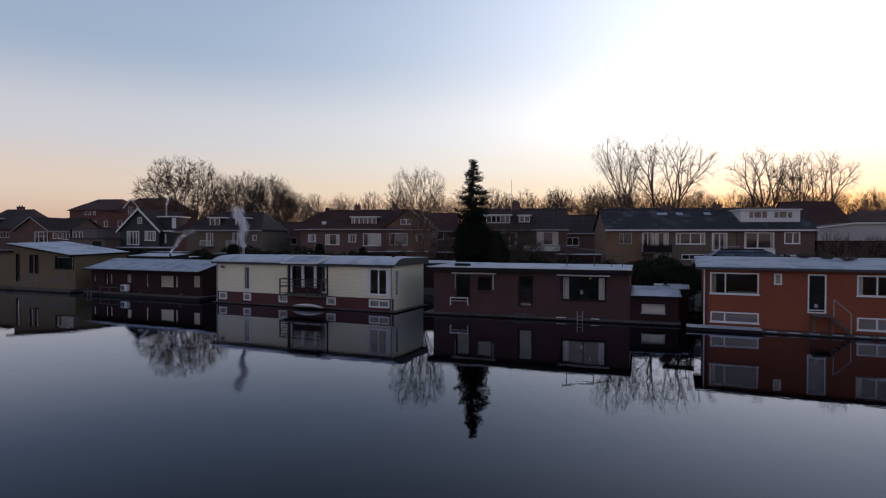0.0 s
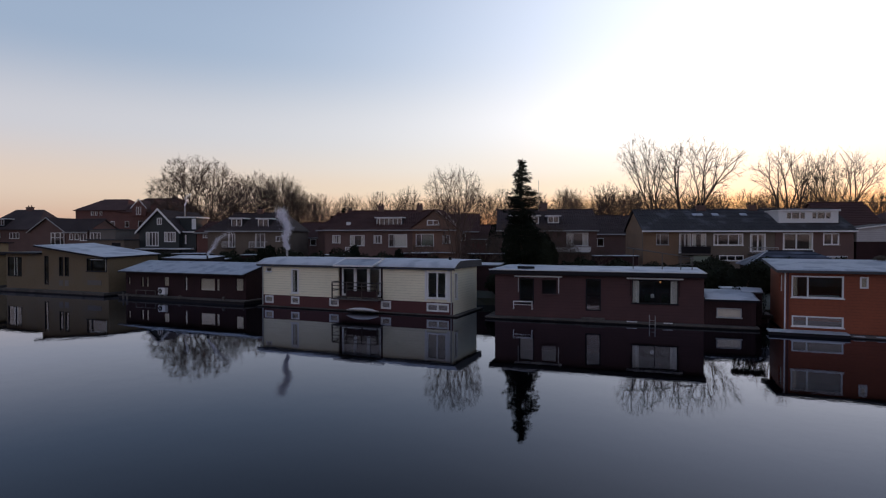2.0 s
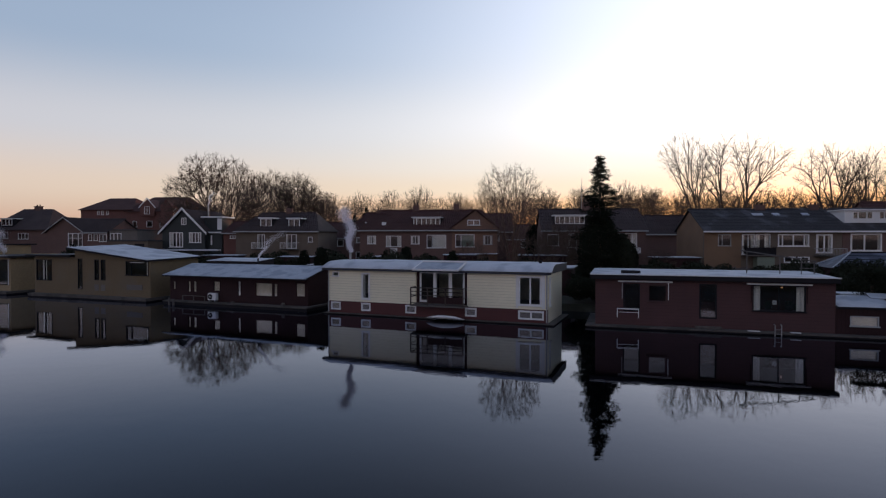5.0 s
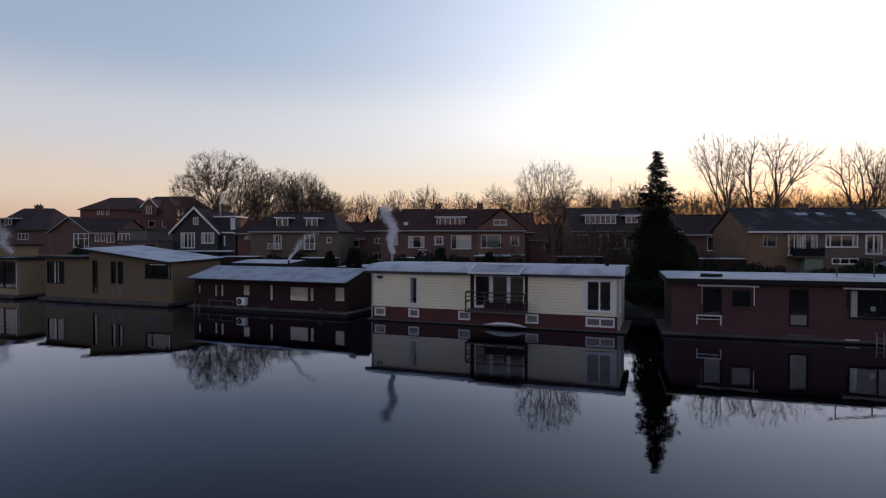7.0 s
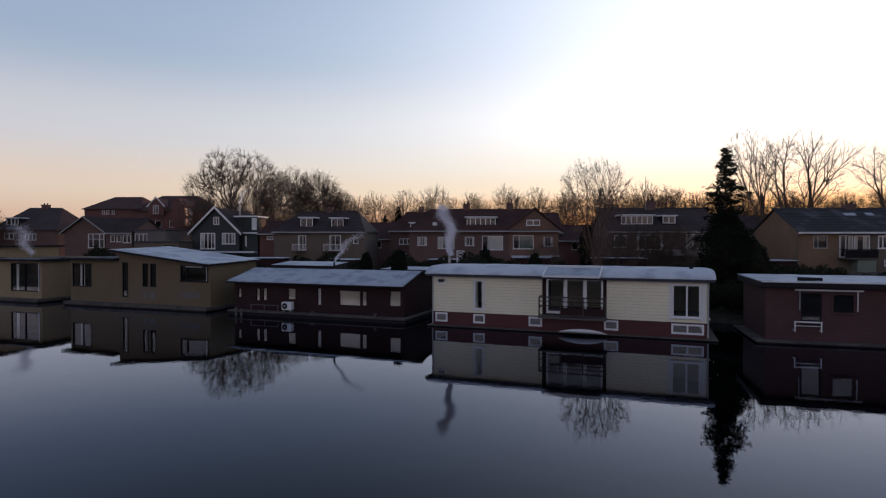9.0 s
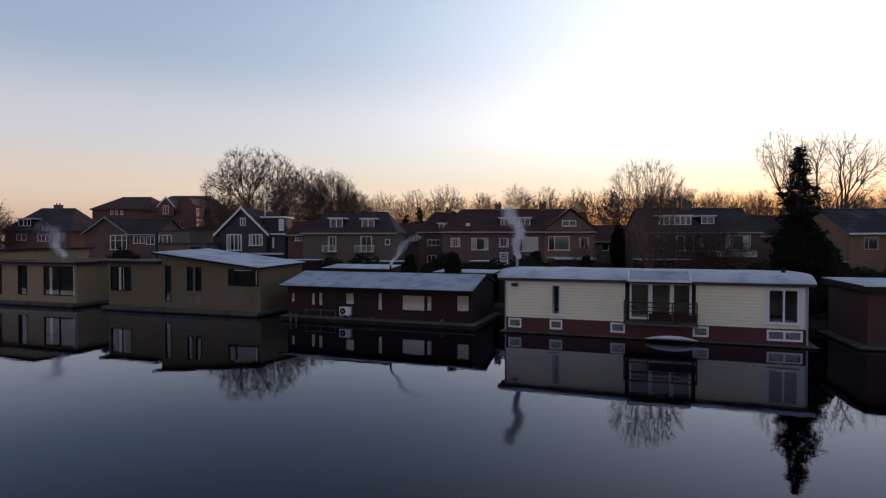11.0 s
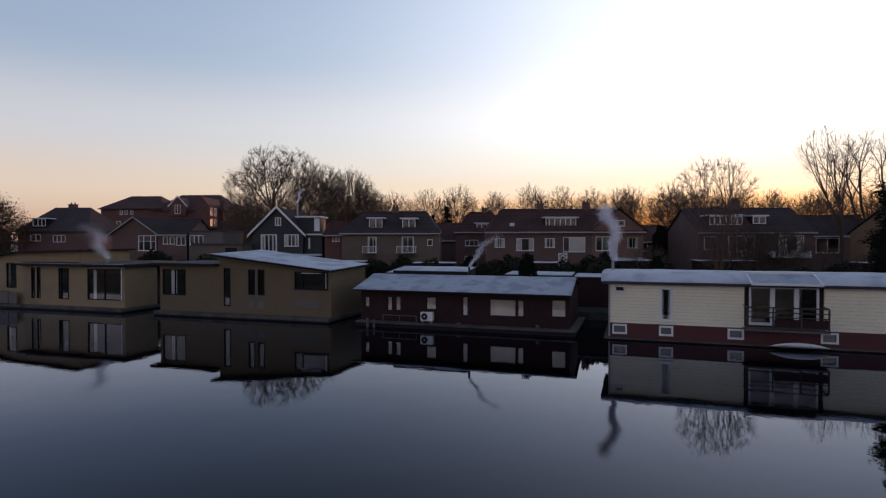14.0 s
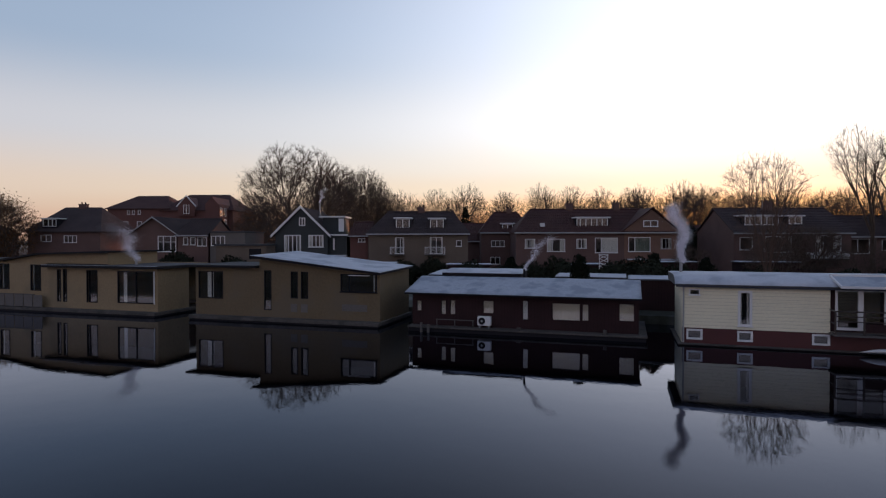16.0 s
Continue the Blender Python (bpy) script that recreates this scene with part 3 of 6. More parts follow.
broad = branch_tree("tree", 3, "large bare broad-crowned winter tree behind the houses", BARK, round_crown(random.Random(31), 6600, 19.3, -0.02, 9.6, hollow=0.28), 2.6, 0.52, (8, 5, 6, 7), (0.5, 0.5, 0.6, 0.75), twig=0.0185, crook=0.045, taper=0.28)
place(broad, -47.2, 104.9, turn=20, first=True)
dense = branch_tree("tree", 8, "bare dense round-crowned winter tree behind the houses", BARK, round_crown(random.Random(32), 6000, 18.9, 0.1, 6.6), 2.6, 0.36, (8, 5, 6, 9), (0.45, 0.5, 0.6, 0.75), twig=0.014)
place(dense, -43.5, 124, first=True)
for x, y, a, s in ((-38.6, 127, 80, 1.0), (-35.2, 132, 200, 0.84)):
    place(dense, x, y, turn=a, scale=s)
fan = branch_tree("tree", 12, "tall bare fan-shaped poplar with steep arching stems", BARK, vase_crown(random.Random(33), 1000, 19.6, 0.2, 6.9, 0.8), 1.4, 0.46, (6, 3, 4, 5), (0.6, 0.55, 0.6, 0.7), twig=0.0095, crook=0.02, side_twigs=2, taper=0.32)
place(fan, 32.4, 84, turn=0, first=True)
place(fan, 57.0, 87, turn=150, scale=0.94)
fan_two = branch_tree("tree", 13, "bare vase-shaped poplar with a narrow fork", BARK, vase_crown(random.Random(34), 800, 18.5, 0.2, 5.3, -0.6), 1.5, 0.44, (5, 3, 4, 5), (0.6, 0.55, 0.6, 0.7), twig=0.0095, crook=0.02, side_twigs=2, taper=0.32)
place(fan_two, 47.9, 85, turn=0, first=True)
slim = branch_tree("tree", 21, "tall bare slender tree with a leaning crown", BARK, vase_crown(random.Random(35), 760, 19.6, 0.34, 3.7, -2.6, 0.3), 5.0, 0.33, (5, 4, 4, 4), (0.52, 0.55, 0.6, 0.7), twig=0.0095, crook=0.02, side_twigs=2)
place(slim, 27.2, 82.5, turn=0, first=True)
place(slim, 52.0, 86, turn=200, scale=0.88)
birch = branch_tree("birch_tree", 30, "bare garden birch with fine upright reddish twigs", BIRCH_BARK, vase_crown(random.Random(36), 1500, 12.2, 0.16, 3.2, 0.0, 0.45), 1.2, 0.2, (9, 4, 5, 4), (0.55, 0.55, 0.6, 0.7), twig=0.008, side_twigs=2, crook=0.018)
place(birch, -2.6, 60.5, turn=0, scale=1.0, first=True)
shrubby = branch_tree("bare_tree", 55, "low bare garden tree with spreading twigs", BARK, round_crown(random.Random(37), 1500, 5.2, 0.14, 2.6), 0.8, 0.12, (7, 6, 5), twig=0.007)
place(shrubby, 3.2, 66.5, turn=0, first=True)
for x, y, a, s in ((7.0, 67.5, 70, 1.25), (0.5, 64, 200, 1.0), (9.5, 64, 300, 0.9), (4.5, 69, 10, 1.3), (-6, 66, 150, 0.85), (47, 66, 40, 1.3), (51, 65, 190, 1.2), (55, 67, 300, 1.35), (43.6, 57.2, 90, 0.95), (60, 66, 10, 1.2), (13, 62, 40, 0.7), (9.0, 69.5, 80, 1.25)):
    place(shrubby, x, y, turn=a, scale=s)
for x, y, a, k, h in ((24.3, 35.4, 60, 0.52, 1.02), (26.2, 36.0, 200, 0.45, 0.85)):
    place(shrubby, x, y, z=0.55, turn=a).scale = (k, k, h)
oak = branch_tree("oak_tree", 58, "winter oak keeping withered brown leaves", BARK, round_crown(random.Random(38), 1800, 11.4, 0.12, 4.6), 1.8, 0.26, (7, 6, 6), twig=0.012, leaves=4)
place(oak, -86.6, 101, turn=20, scale=0.98, first=True)
for x, y, a, s in ((-90.6, 103, 140, 1.1), (-95.5, 104, 260, 1.2), (-58.3, 125, 130, 0.98), (-54.6, 122, 250, 1.05), (-98, 108, 300, 1.15)):
    place(oak, x, y, turn=a, scale=s)
low = branch_tree("tree", 41, "bare round-crowned tree on the far skyline", BARK, round_crown(random.Random(39), 1150, 19.0, 0.26, 5.7, hollow=0.15), 6.0, 0.36, (6, 4, 5, 6), (0.5, 0.5, 0.6, 0.7), twig=0.021, group="trees of the far row")
low2 = branch_tree("tree", 47, "bare upright tree on the far skyline", BARK, round_crown(random.Random(40), 1050, 18.6, 0.24, 5.3, hollow=0.15), 5.6, 0.34, (6, 4, 5, 6), (0.5, 0.5, 0.6, 0.7), twig=0.021, group="trees of the far row")
place(low, -62, 178, turn=0, first=True)
place(low2, -69, 176, turn=0, first=True)
rnd = random.Random(5)
for i in range(22):
    x = -48 + i * 9.0 + rnd.uniform(-1.0, 1.0)
    place((low, low2)[i % 2], x, 172 - 0.12 * (x + 55) + rnd.uniform(-3, 3), turn=rnd.uniform(0, 360), scale=rnd.uniform(0.95, 1.05))
for i in range(21):
    x = -43 + i * 9.0 + rnd.uniform(-1.5, 1.5)
    place((low2, low)[i % 2], x, 189 - 0.12 * (x + 55) + rnd.uniform(-3, 3), turn=rnd.uniform(0, 360), scale=rnd.uniform(0.93, 1.03))
for x, y, s in ((41.9, 158, 1.08), (47.5, 157, 1.03), (33.0, 160, 1.02)):
    place(low, x, y, turn=x * 20, scale=s)
for i in range(14):
    x = 14 + i * 6.8 + rnd.uniform(-1.8, 1.8)
    place(rnd.choice((low, low2)), x, 120 - 0.1 * x + rnd.uniform(-4, 6), turn=rnd.uniform(0, 360), scale=rnd.uniform(0.62, 0.78))


def leafy(seed, rx, ry, rz, n, size, lump=0.25):
    """Leaves scattered over and in an uneven crown that stands on z = 0, and the twigs that carry them."""
    rnd = random.Random(seed)
    v, f = [], []
    off = seed * 7.3
    def radius(d):
        return 1 + lump * noise.noise(d * 2.2 + Vector((off, 0, 0))) + 0.5 * lump * noise.noise(d * 5.5 + Vector((0, off, 0)))
    for _ in range(n):
        d = Vector((rnd.gauss(0, 1), rnd.gauss(0, 1), rnd.gauss(0, 1))).normalized()
        r = radius(d) * (1 - 0.35 * rnd.random() ** 2.2)
        c = Vector((d.x * rx * r, d.y * ry * r, rz + d.z * rz * r))
        if c.z < 0.02:
            c.z = rnd.uniform(0.02, 0.3)
        a = Vector((rnd.uniform(-1, 1), rnd.uniform(-1, 1), rnd.uniform(-1, 1))).normalized()
        b = a.cross(d + Vector((0.01, 0.02, 0))).normalized()
        s = size * rnd.uniform(0.6, 1.4)
        k = len(v)
        v.extend([tuple(c - a * s), tuple(c + b * s * 0.5), tuple(c + a * s), tuple(c - b * s * 0.5)])
        f.append((k, k + 1, k + 2, k + 3))
    tv, tf = [], []
    for i in range(24):
        az, el = rnd.uniform(0, 6.28), rnd.uniform(0.2, 1.4)
        d = Vector((math.cos(az) * math.cos(el), math.sin(az) * math.cos(el), math.sin(el)))
        pts = [Vector((0, 0, 0)), Vector((d.x * rx * 0.4, d.y * ry * 0.4, d.z * rz * 0.9)), Vector((d.x * rx * 0.85, d.y * ry * 0.85, rz + d.z * rz * 0.75))]
        tube(tv, tf, pts, [0.05, 0.03, 0.012], 4)
    return v, f, tv, tf


def make_conifer(seed, height):
    rnd = random.Random(seed)
    tv, tf, bv, bf = [], [], [], []
    tube(tv, tf, [Vector((0.05 * math.sin(k), 0, height * k / 8)) for k in range(9)], [0.2 * (1 - k / 8.3) + 0.01 for k in range(9)], 7)
    z = 0.8
    while z < height - 0.12:
        reach = min(1.75 if z < 5.2 else 1.45, 0.36 * (height - z) + 0.05) * (0.95 + 0.2 * math.sin(z * 4.1))
        for k in range(rnd.randint(5, 7)):
            az = rnd.uniform(0, 2 * math.pi)
            ln = reach * rnd.uniform(0.6, 1.15)
            d = Vector((math.cos(az), math.sin(az), 0))
            pts = [Vector((0, 0, z)) + d * (ln * q) + Vector((0, 0, -0.30 * ln * q + 0.28 * ln * q * q)) for q in (0, 0.35, 0.7, 1)]
            tube(tv, tf, pts, [0.03, 0.022, 0.015, 0.008], 3)
            n = int(30 * ln) + 8
            for _ in range(n):
                q = rnd.uniform(0.12, 1.04)
                i = min(int(q * 3), 2)
                c = pts[i].lerp(pts[i + 1], q * 3 - i)
                c = c + Vector((rnd.uniform(-0.16, 0.16), rnd.uniform(-0.16, 0.16), rnd.uniform(-0.16, 0.07)))
                out = (d + Vector((rnd.uniform(-0.9, 0.9), rnd.uniform(-0.9, 0.9), rnd.uniform(-0.7, 0.25)))).normalized()
                side = out.cross(Vector((0, 0, 1))).normalized()
                l, w = rnd.uniform(0.14, 0.3), rnd.uniform(0.03, 0.06)
                s = len(bv)
                tip = c + out * l
                bv.extend([tuple(c - side * w), tuple(c + side * w), tuple(tip), tuple(c + out * l * 0.5 + Vector((0, 0, w)))])
                bf.extend([(s, s + 1, s + 3), (s + 1, s + 2, s + 3), (s + 2, s, s + 3)])
        z += 0.17 * rnd.uniform(0.7, 1.3)
    e = thing("conifer", 2.55, 48.25, 0.8, 0, "tall dark spruce with ragged drooping branches", "tree")
    raw("trunk", tv, tf, BARK, e)
    raw("crown", bv, bf, NEEDLES, e)
    return e


conifer = make_conifer(4, 11.1)
for x, y, a, k in ((-21.4, 105.7, 70, 0.92), (-23.6, 106.4, 190, 0.8)):
    c = copy_thing(conifer, pose(x, y, 0.8, 0, 0, a))
    c.scale = (k, k, k)
    tagged(c, "small dark conifer in a garden between houses", "tree")
v, f = leafy(91, 1.5, 1.5, 3.3, 15000, 0.085, 0.2)[:2]
raw("lower_foliage", v, f, NEEDLES, conifer)["label"] = "dense lower branches"


def make_shrub(name, seed, rx, ry, rz, n, size, mat, label, category="shrub", lump=0.25):
    v, f, tv, tf = leafy(seed, rx, ry, rz, n, size, lump)
    e = thing(name, 0, 0, 0, 0, label, category)
    raw("stems", tv, tf, BARK, e)
    raw("crown", v, f, mat, e)
    return e


yew = make_shrub("evergreen_tree", 2, 1.45, 1.5, 2.75, 24000, 0.085, LEAVES, "broad dark evergreen tree beside the tall spruce", "tree", 0.22)
place(yew, 4.25, 48.4, 0.8, 0, 0.88, True)
bush = make_shrub("bush", 6, 1.3, 1.2, 1.1, 3000, 0.11, LEAVES, "dark evergreen garden bush behind the houseboats", "bush")
place(bush, -25.5, 56, 0.8, 0, 1.0, True)
spire = make_shrub("cypress", 9, 0.65, 0.65, 1.9, 4500, 0.09, NEEDLES, "narrow dark garden cypress behind the houseboats", "tree", 0.18)
place(spire, -20.2, 55.2, 0.8, 0, 1.0, True)


def on_bank(u, v):
    p = bank @ Vector((u, v, 0))
    return p.x, p.y


rnd = random.Random(11)
# the first four bushes are added only to darken the gap between two boats
spots = [(-19.0, 7.4, 0.8), (-17.6, 7.2, 0.85), (-16.2, 7.2, 0.85), (-14.9, 7.6, 0.8), (-6.5, 10, 1.1), (-4.2, 9.5, 1.2), (-1.6, 9, 1.0), (6, 16, 1.0), (14, 13, 1.05), (17, 14, 0.85), (21, 13, 0.8), (25, 14, 0.9), (30, 13, 1.1), (-50.5, 12, 1.35), (-48.6, 13.5, 1.15), (-43.5, 12.5, 1.5), (-39.2, 12, 1.35), (-36.8, 12.5, 1.5), (-34.5, 13.5, 1.25), (-76, 15, 1.4), (-84, 16, 1.6)]
spots += [(-70 + 2.6 * i + rnd.uniform(-0.8, 0.8), rnd.uniform(14, 24), rnd.uniform(0.95, 1.3)) for i in range(30)]
spots += [(-10 + 2.4 * i + rnd.uniform(-0.8, 0.8), rnd.uniform(13, 20), rnd.uniform(0.9, 1.25)) for i in range(10)]
for u, v, s in spots:
    x, y = on_bank(u, v)
    place(bush, x, y, 0.8, rnd.uniform(0, 360), s)
for u, v, s in ((-36.2, 14, 1.0), (-32.2, 16, 0.9), (-47.5, 13.5, 0.9), (-30.2, 44, 1.75), (-29.0, 44.5, 1.7)):
    x, y = on_bank(u, v)
    place(spire, x, y, 0.8, rnd.uniform(0, 360), s)


# ---- houseboats ----
def hull(e, x0, x1, y0, y1, top, mat, label="low concrete hull of the houseboat", thick=0.1):
    part("hull", boxed(x0 + 0.06, x1 - 0.06, y0 + 0.06, y1 - 0.06, -0.7, top - thick, 0.03), DARK_PAINT, e, "dark tarred hull at the water")
    part("deck", boxed(x0, x1, y0, y1, top - thick, top, 0.02), mat, e, label)


def orange_boat():
    e = thing("houseboat", 15.17, 32.38, 0, -22.5, "orange houseboat with white windows and a frosted roof", "houseboat")
    hull(e, -0.3, 14.2, -0.02, 5.2, 0.12, DARK_PAINT)
    wins = [(-0.03, 2.41, 1.98, 3.2), (3.13, 3.51, 2.58, 3.2), (4.71, 5.56, 1.12, 3.2), (6.9, 9.4, 2.1, 3.2), (0.0, 2.42, 0.39, 0.99), (6.92, 9.4, 0.33, 1.0), (10.6, 12.6, 2.1, 3.2)]
    part("front_wall", holed_wall(-0.32, 14.2, 0.12, 3.4, wins), ORANGE_PAINT, e)
    side = [(0.9, 1.75, 2.2, 3.15)]
    s = part("side_wall", holed_wall(0.0, 4.84, 0.12, 3.4, side), ORANGE_PAINT, e)
    s.matrix_basis = pose(-0.32 + 0.16, 0.16, 0, 0, 0, 90)
    part("side_wall", boxed(14.04, 14.2, 0.16, 5.0, 0.12, 3.4), ORANGE_PAINT, e)
    part("back_wall", boxed(-0.32, 14.2, 5.0, 5.16, 0.12, 3.8), ORANGE_PAINT, e)
    part("floor", boxed(-0.16, 14.04, 0.16, 5.0, 1.05, 1.15), ROOM, e)
    window(s, 0.9, 1.75, 2.2, 3.15, fw=0.08)
    w = window(e, *wins[0], mull=(0.32,), fw=0.075)
    part("curtain", curtain_sheet(0.08, 0.3, 2.05, 3.1, 0.3, 0.05), BLIND, w)
    part("window_shelf", boxed(0.9, 2.3, 0.3, 0.5, 2.0, 2.12, 0.01), GREY_PAINT, w)
    window(e, *wins[1], fw=0.08, sill=False, cover=BLIND)
    d = window(e, *wins[2], fw=0.07, kind="door", sill=False, bars=(0.08,))
    part("door_panel", boxed(4.78, 5.49, 0.06, 0.1, 1.16, 3.12), DARK_PAINT, d, "dark glazed door leaf")
    part("door_sign", boxed(5.02, 5.18, 0.02, 0.034, 1.42, 1.62, 0.005), GREY_PAINT, d)
    window(e, *wins[3], mull=(0.35,), fw=0.075, sides=0.1)
    window(e, *wins[4], mull=(0.3,), fw=0.07)
    window(e, *wins[5], mull=(0.35,), fw=0.07)
    window(e, *wins[6], mull=(0.5,), fw=0.1)
    part("roof", prism([(-0.35, 3.36), (-0.35, 3.5), (5.35, 3.96), (5.35, 3.8)], -0.78, 14.5), FELT, e, "dark flat roof edge")
    v, f = snow_sheet(-0.78, 14.5, -0.35, 5.35, lambda x, y: 3.5 + 0.46 * (y + 0.35) / 5.7, 0.05, 3, 60, 16)
    raw("snow", v, f, FROST, e, True)["label"] = "thin grey frost on the roof"
    bm = boxed(-0.36, -0.30, -0.03, 0.08, 0.15, 3.36)
    part("corner_trim", bm, WHITE_PAINT, e)
    part("drainpipe", rod(bmesh.new(), (-0.2, -0.06, 0.2), (-0.2, -0.06, 3.36), 0.04, 8), RED_PAINT, e)
    # entrance steps with a handrail
    part("landing", boxed(4.85, 5.75, -0.75, -0.02, 1.0, 1.08, 0.01), DECK_WOOD, e)
    for x, y in ((4.9, -0.7), (5.7, -0.7), (4.9, -0.1), (5.7, -0.1)):
        part("landing_leg", rod(bmesh.new(), (x, y, 0.1), (x, y, 1.02), 0.03), DECK_WOOD, e)
    for i in range(4):
        part("step", boxed(5.78 + i * 0.2, 6.0 + i * 0.2, -0.7, -0.1, 0.82 - i * 0.2, 0.86 - i * 0.2), DECK_WOOD, e)
    part("stringer", prism_y([(5.75, 0.95), (6.6, 0.16), (6.6, 0.06), (5.75, 0.85)], -0.76, -0.71), DECK_WOOD, e)
    bm = rod(bmesh.new(), (5.75, -0.72, 1.95), (6.5, -0.72, 1.25), 0.025)
    rod(bm, (6.5, -0.72, 0.15), (6.5, -0.72, 1.25), 0.025)
    rod(bm, (5.75, -0.72, 1.0), (5.75, -0.72, 1.95), 0.025)
    part("handrail", bm, METAL, e)
    return e


def walkway(name, frame_mat, x0, x1, y0, y1, z, label, mat):
    """A floating timber walkway along a houseboat, board by board."""
    e = thing(name, *frame_mat, label, "walkway")
    n = int((x1 - x0) / 0.5)
    for i in range(n):
        a = x0 + (x1 - x0) * i / n
        part("plank", boxed(a, a + (x1 - x0) / n - 0.015, y0, y1, z - 0.05, z), mat, e)
    part("beam", boxed(x0, x1, y0 + 0.02, y0 + 0.1, z - 0.22, z - 0.052), DARK_PAINT, e)
    part("float", boxed(x0 + 0.1, x1 - 0.1, y0 + 0.12, y1 - 0.02, -0.4, z - 0.06), DARK_PAINT, e)
    return e


def cream_boat():
    e = thing("houseboat", -17.36, 45.15, 0, -23.3, "cream clapboard houseboat with red base and snowy roof", "houseboat")
    hull(e, -0.85, 15.6, -0.35, 5.1, 0.1, CONCRETE, "grey concrete hull and ledge at the water", 0.05)
    lows = [(-0.39, 0.40), (2.07, 2.80), (5.48, 6.27), (9.76, 10.54)]
    base = [(a, b, 0.3, 0.86) for a, b in lows] + [(13.29, 14.91, 0.29, 0.85)]
    part("base_wall", holed_wall(-0.6, 15.15, 0.1, 0.95, base, 0.0, 0.16), RED_PAINT, e, "dark red plinth boards")
    up = [(-0.27, 0.27, 2.67, 3.0), (2.09, 2.76, 1.1, 2.97), (6.27, 9.9, 1.0, 3.2), (13.3, 14.76, 1.16, 3.0)]
    part("front_wall", holed_wall(-0.6, 15.15, 0.954, 3.2, up, -0.02, 0.18), CREAM_PAINT, e, "cream clapboards")
    bm = bmesh.new()
    z = 0.97
    spans = [(-0.55, 2.05, 0.95, 3.2), (2.8, 6.25, 0.95, 3.2), (9.92, 13.26, 0.95, 3.2)]
    while z < 3.1:
        for a, b, lo, hi in spans:
            if a < 0 and z + 0.18 > 2.62:
                for c, d in ((a, -0.3), (0.3, b)):
                    box(bm, c, d, -0.045 + 0.012 * (z % 0.05), -0.021, z, z + 0.155)
            else:
                box(bm, a, b, -0.045, -0.021, z, z + 0.155)
        z += 0.185
    part("clapboard_cladding", bm, CREAM_PAINT, e)["kind"] = "stuff"
    part("side_wall", boxed(-0.6, -0.44, 0.16, 4.8, 0.1, 3.2), CREAM_PAINT, e)
    s2 = part("side_wall", holed_wall(0.0, 4.6, 0.1, 3.2, [(0.25, 0.75, 1.1, 2.9)]), CREAM_PAINT, e)
    s2.matrix_basis = pose(15.15, 0.16, 0, 0, 0, 90)
    window(s2, 0.25, 0.75, 1.1, 2.9, fw=0.06, y=0.16 - 0.16)
    part("back_wall", boxed(-0.6, 15.15, 4.78, 4.94, 0.1, 3.2), CREAM_PAINT, e)
    part("floor", boxed(-0.4, 15.0, 0.2, 4.78, 0.9, 1.0), ROOM, e)
    part("partition", boxed(5.9, 6.0, 0.2, 4.78, 1.0, 3.2), ROOM, e)
    part("partition", boxed(10.1, 10.2, 0.2, 4.78, 1.0, 3.2), ROOM, e)
    part("ceiling_panel", boxed(-0.4, 15.0, 0.2, 4.78, 3.2, 3.24), ROOM, e)
    for a, b, lo, hi in base[:4]:
        window(e, a, b, lo, hi, fw=0.095, sill=False, proud=0.05)
    window(e, *base[4], mull=(0.5,), fw=0.095, sill=False, proud=0.05)
    window(e, *up[0], fw=0.06, y=-0.02)
    window(e, *up[1], fw=0.12, y=-0.02, sides=0.25)
    window(e, *up[3], mull=(0.52,), fw=0.1, y=-0.02)
    # recessed balcony with three glazed doors
    part("recess_side", boxed(6.17, 6.27, 0.17, 1.0, 1.0, 3.2), DARK_WOOD, e)
    part("recess_side", boxed(9.9, 10.0, 0.17, 1.0, 1.0, 3.2), CREAM_PAINT, e)
    for i, (a, b) in enumerate(((6.5, 7.6), (7.6, 8.7), (8.7, 9.7))):
        window(e, a, b, 1.1, 3.15, fw=0.11, y=0.08, sill=False, kind="balcony_door", bars=(0.05,), deep=0.06)
    part("recess_wall", holed_wall(6.27, 9.9, 1.0, 3.2, [(6.5, 9.7, 1.1, 3.15)], 0.08, 0.1), DARK_WOOD, e)
    part("balcony_floor", boxed(6.2, 9.95, -0.9, 0.075, 0.9, 0.996, 0.01), DECK_WOOD, e)
    bm = bmesh.new()
    for x in (6.25, 7.45, 8.7, 9.9):
        box(bm, x - 0.035, x + 0.035, -0.88, -0.81, 1.0, 2.1)
    box(bm, 6.25, 9.9, -0.9, -0.8, 2.1, 2.16)
    box(bm, 6.25, 9.9, -0.87, -0.83, 1.1, 1.15)
    r = part("railing", bm, RAIL_WOOD, e, "dark timber balcony railing")
    for z in (1.62, 1.86):
        part("cross_rail", boxed(6.28, 9.87, -0.86, -0.84, z, z + 0.05), RAIL_WOOD, r)
    part("lower_board", boxed(7.5, 9.86, -0.868, -0.845, 1.155, 1.56), DARK_WOOD, r, "dark brown boards")
    for x in (6.25, 9.9):
        part("side_rail", boxed(x - 0.03, x + 0.03, -0.8, -0.05, 2.1, 2.16), DECK_WOOD, r)
        part("side_rail", boxed(x - 0.02, x + 0.02, -0.8, -0.05, 1.5, 1.55), DECK_WOOD, r)
    part("fascia", boxed(-0.95, 15.42, -0.32, -0.24, 3.12, 3.27, 0.01), NAVY, e, "dark blue gutter board")
    def zr(x, y):
        t = min(max((y + 0.32) / 1.5, 0), 1)
        return 3.27 + 0.44 * (1 - (1 - t) ** 2.2) - 0.02 * max(y - 2.5, 0)
    pts = [(-0.32 + 0.18 * i, zr(0, -0.32 + 0.18 * i)) for i in range(0, 32)]
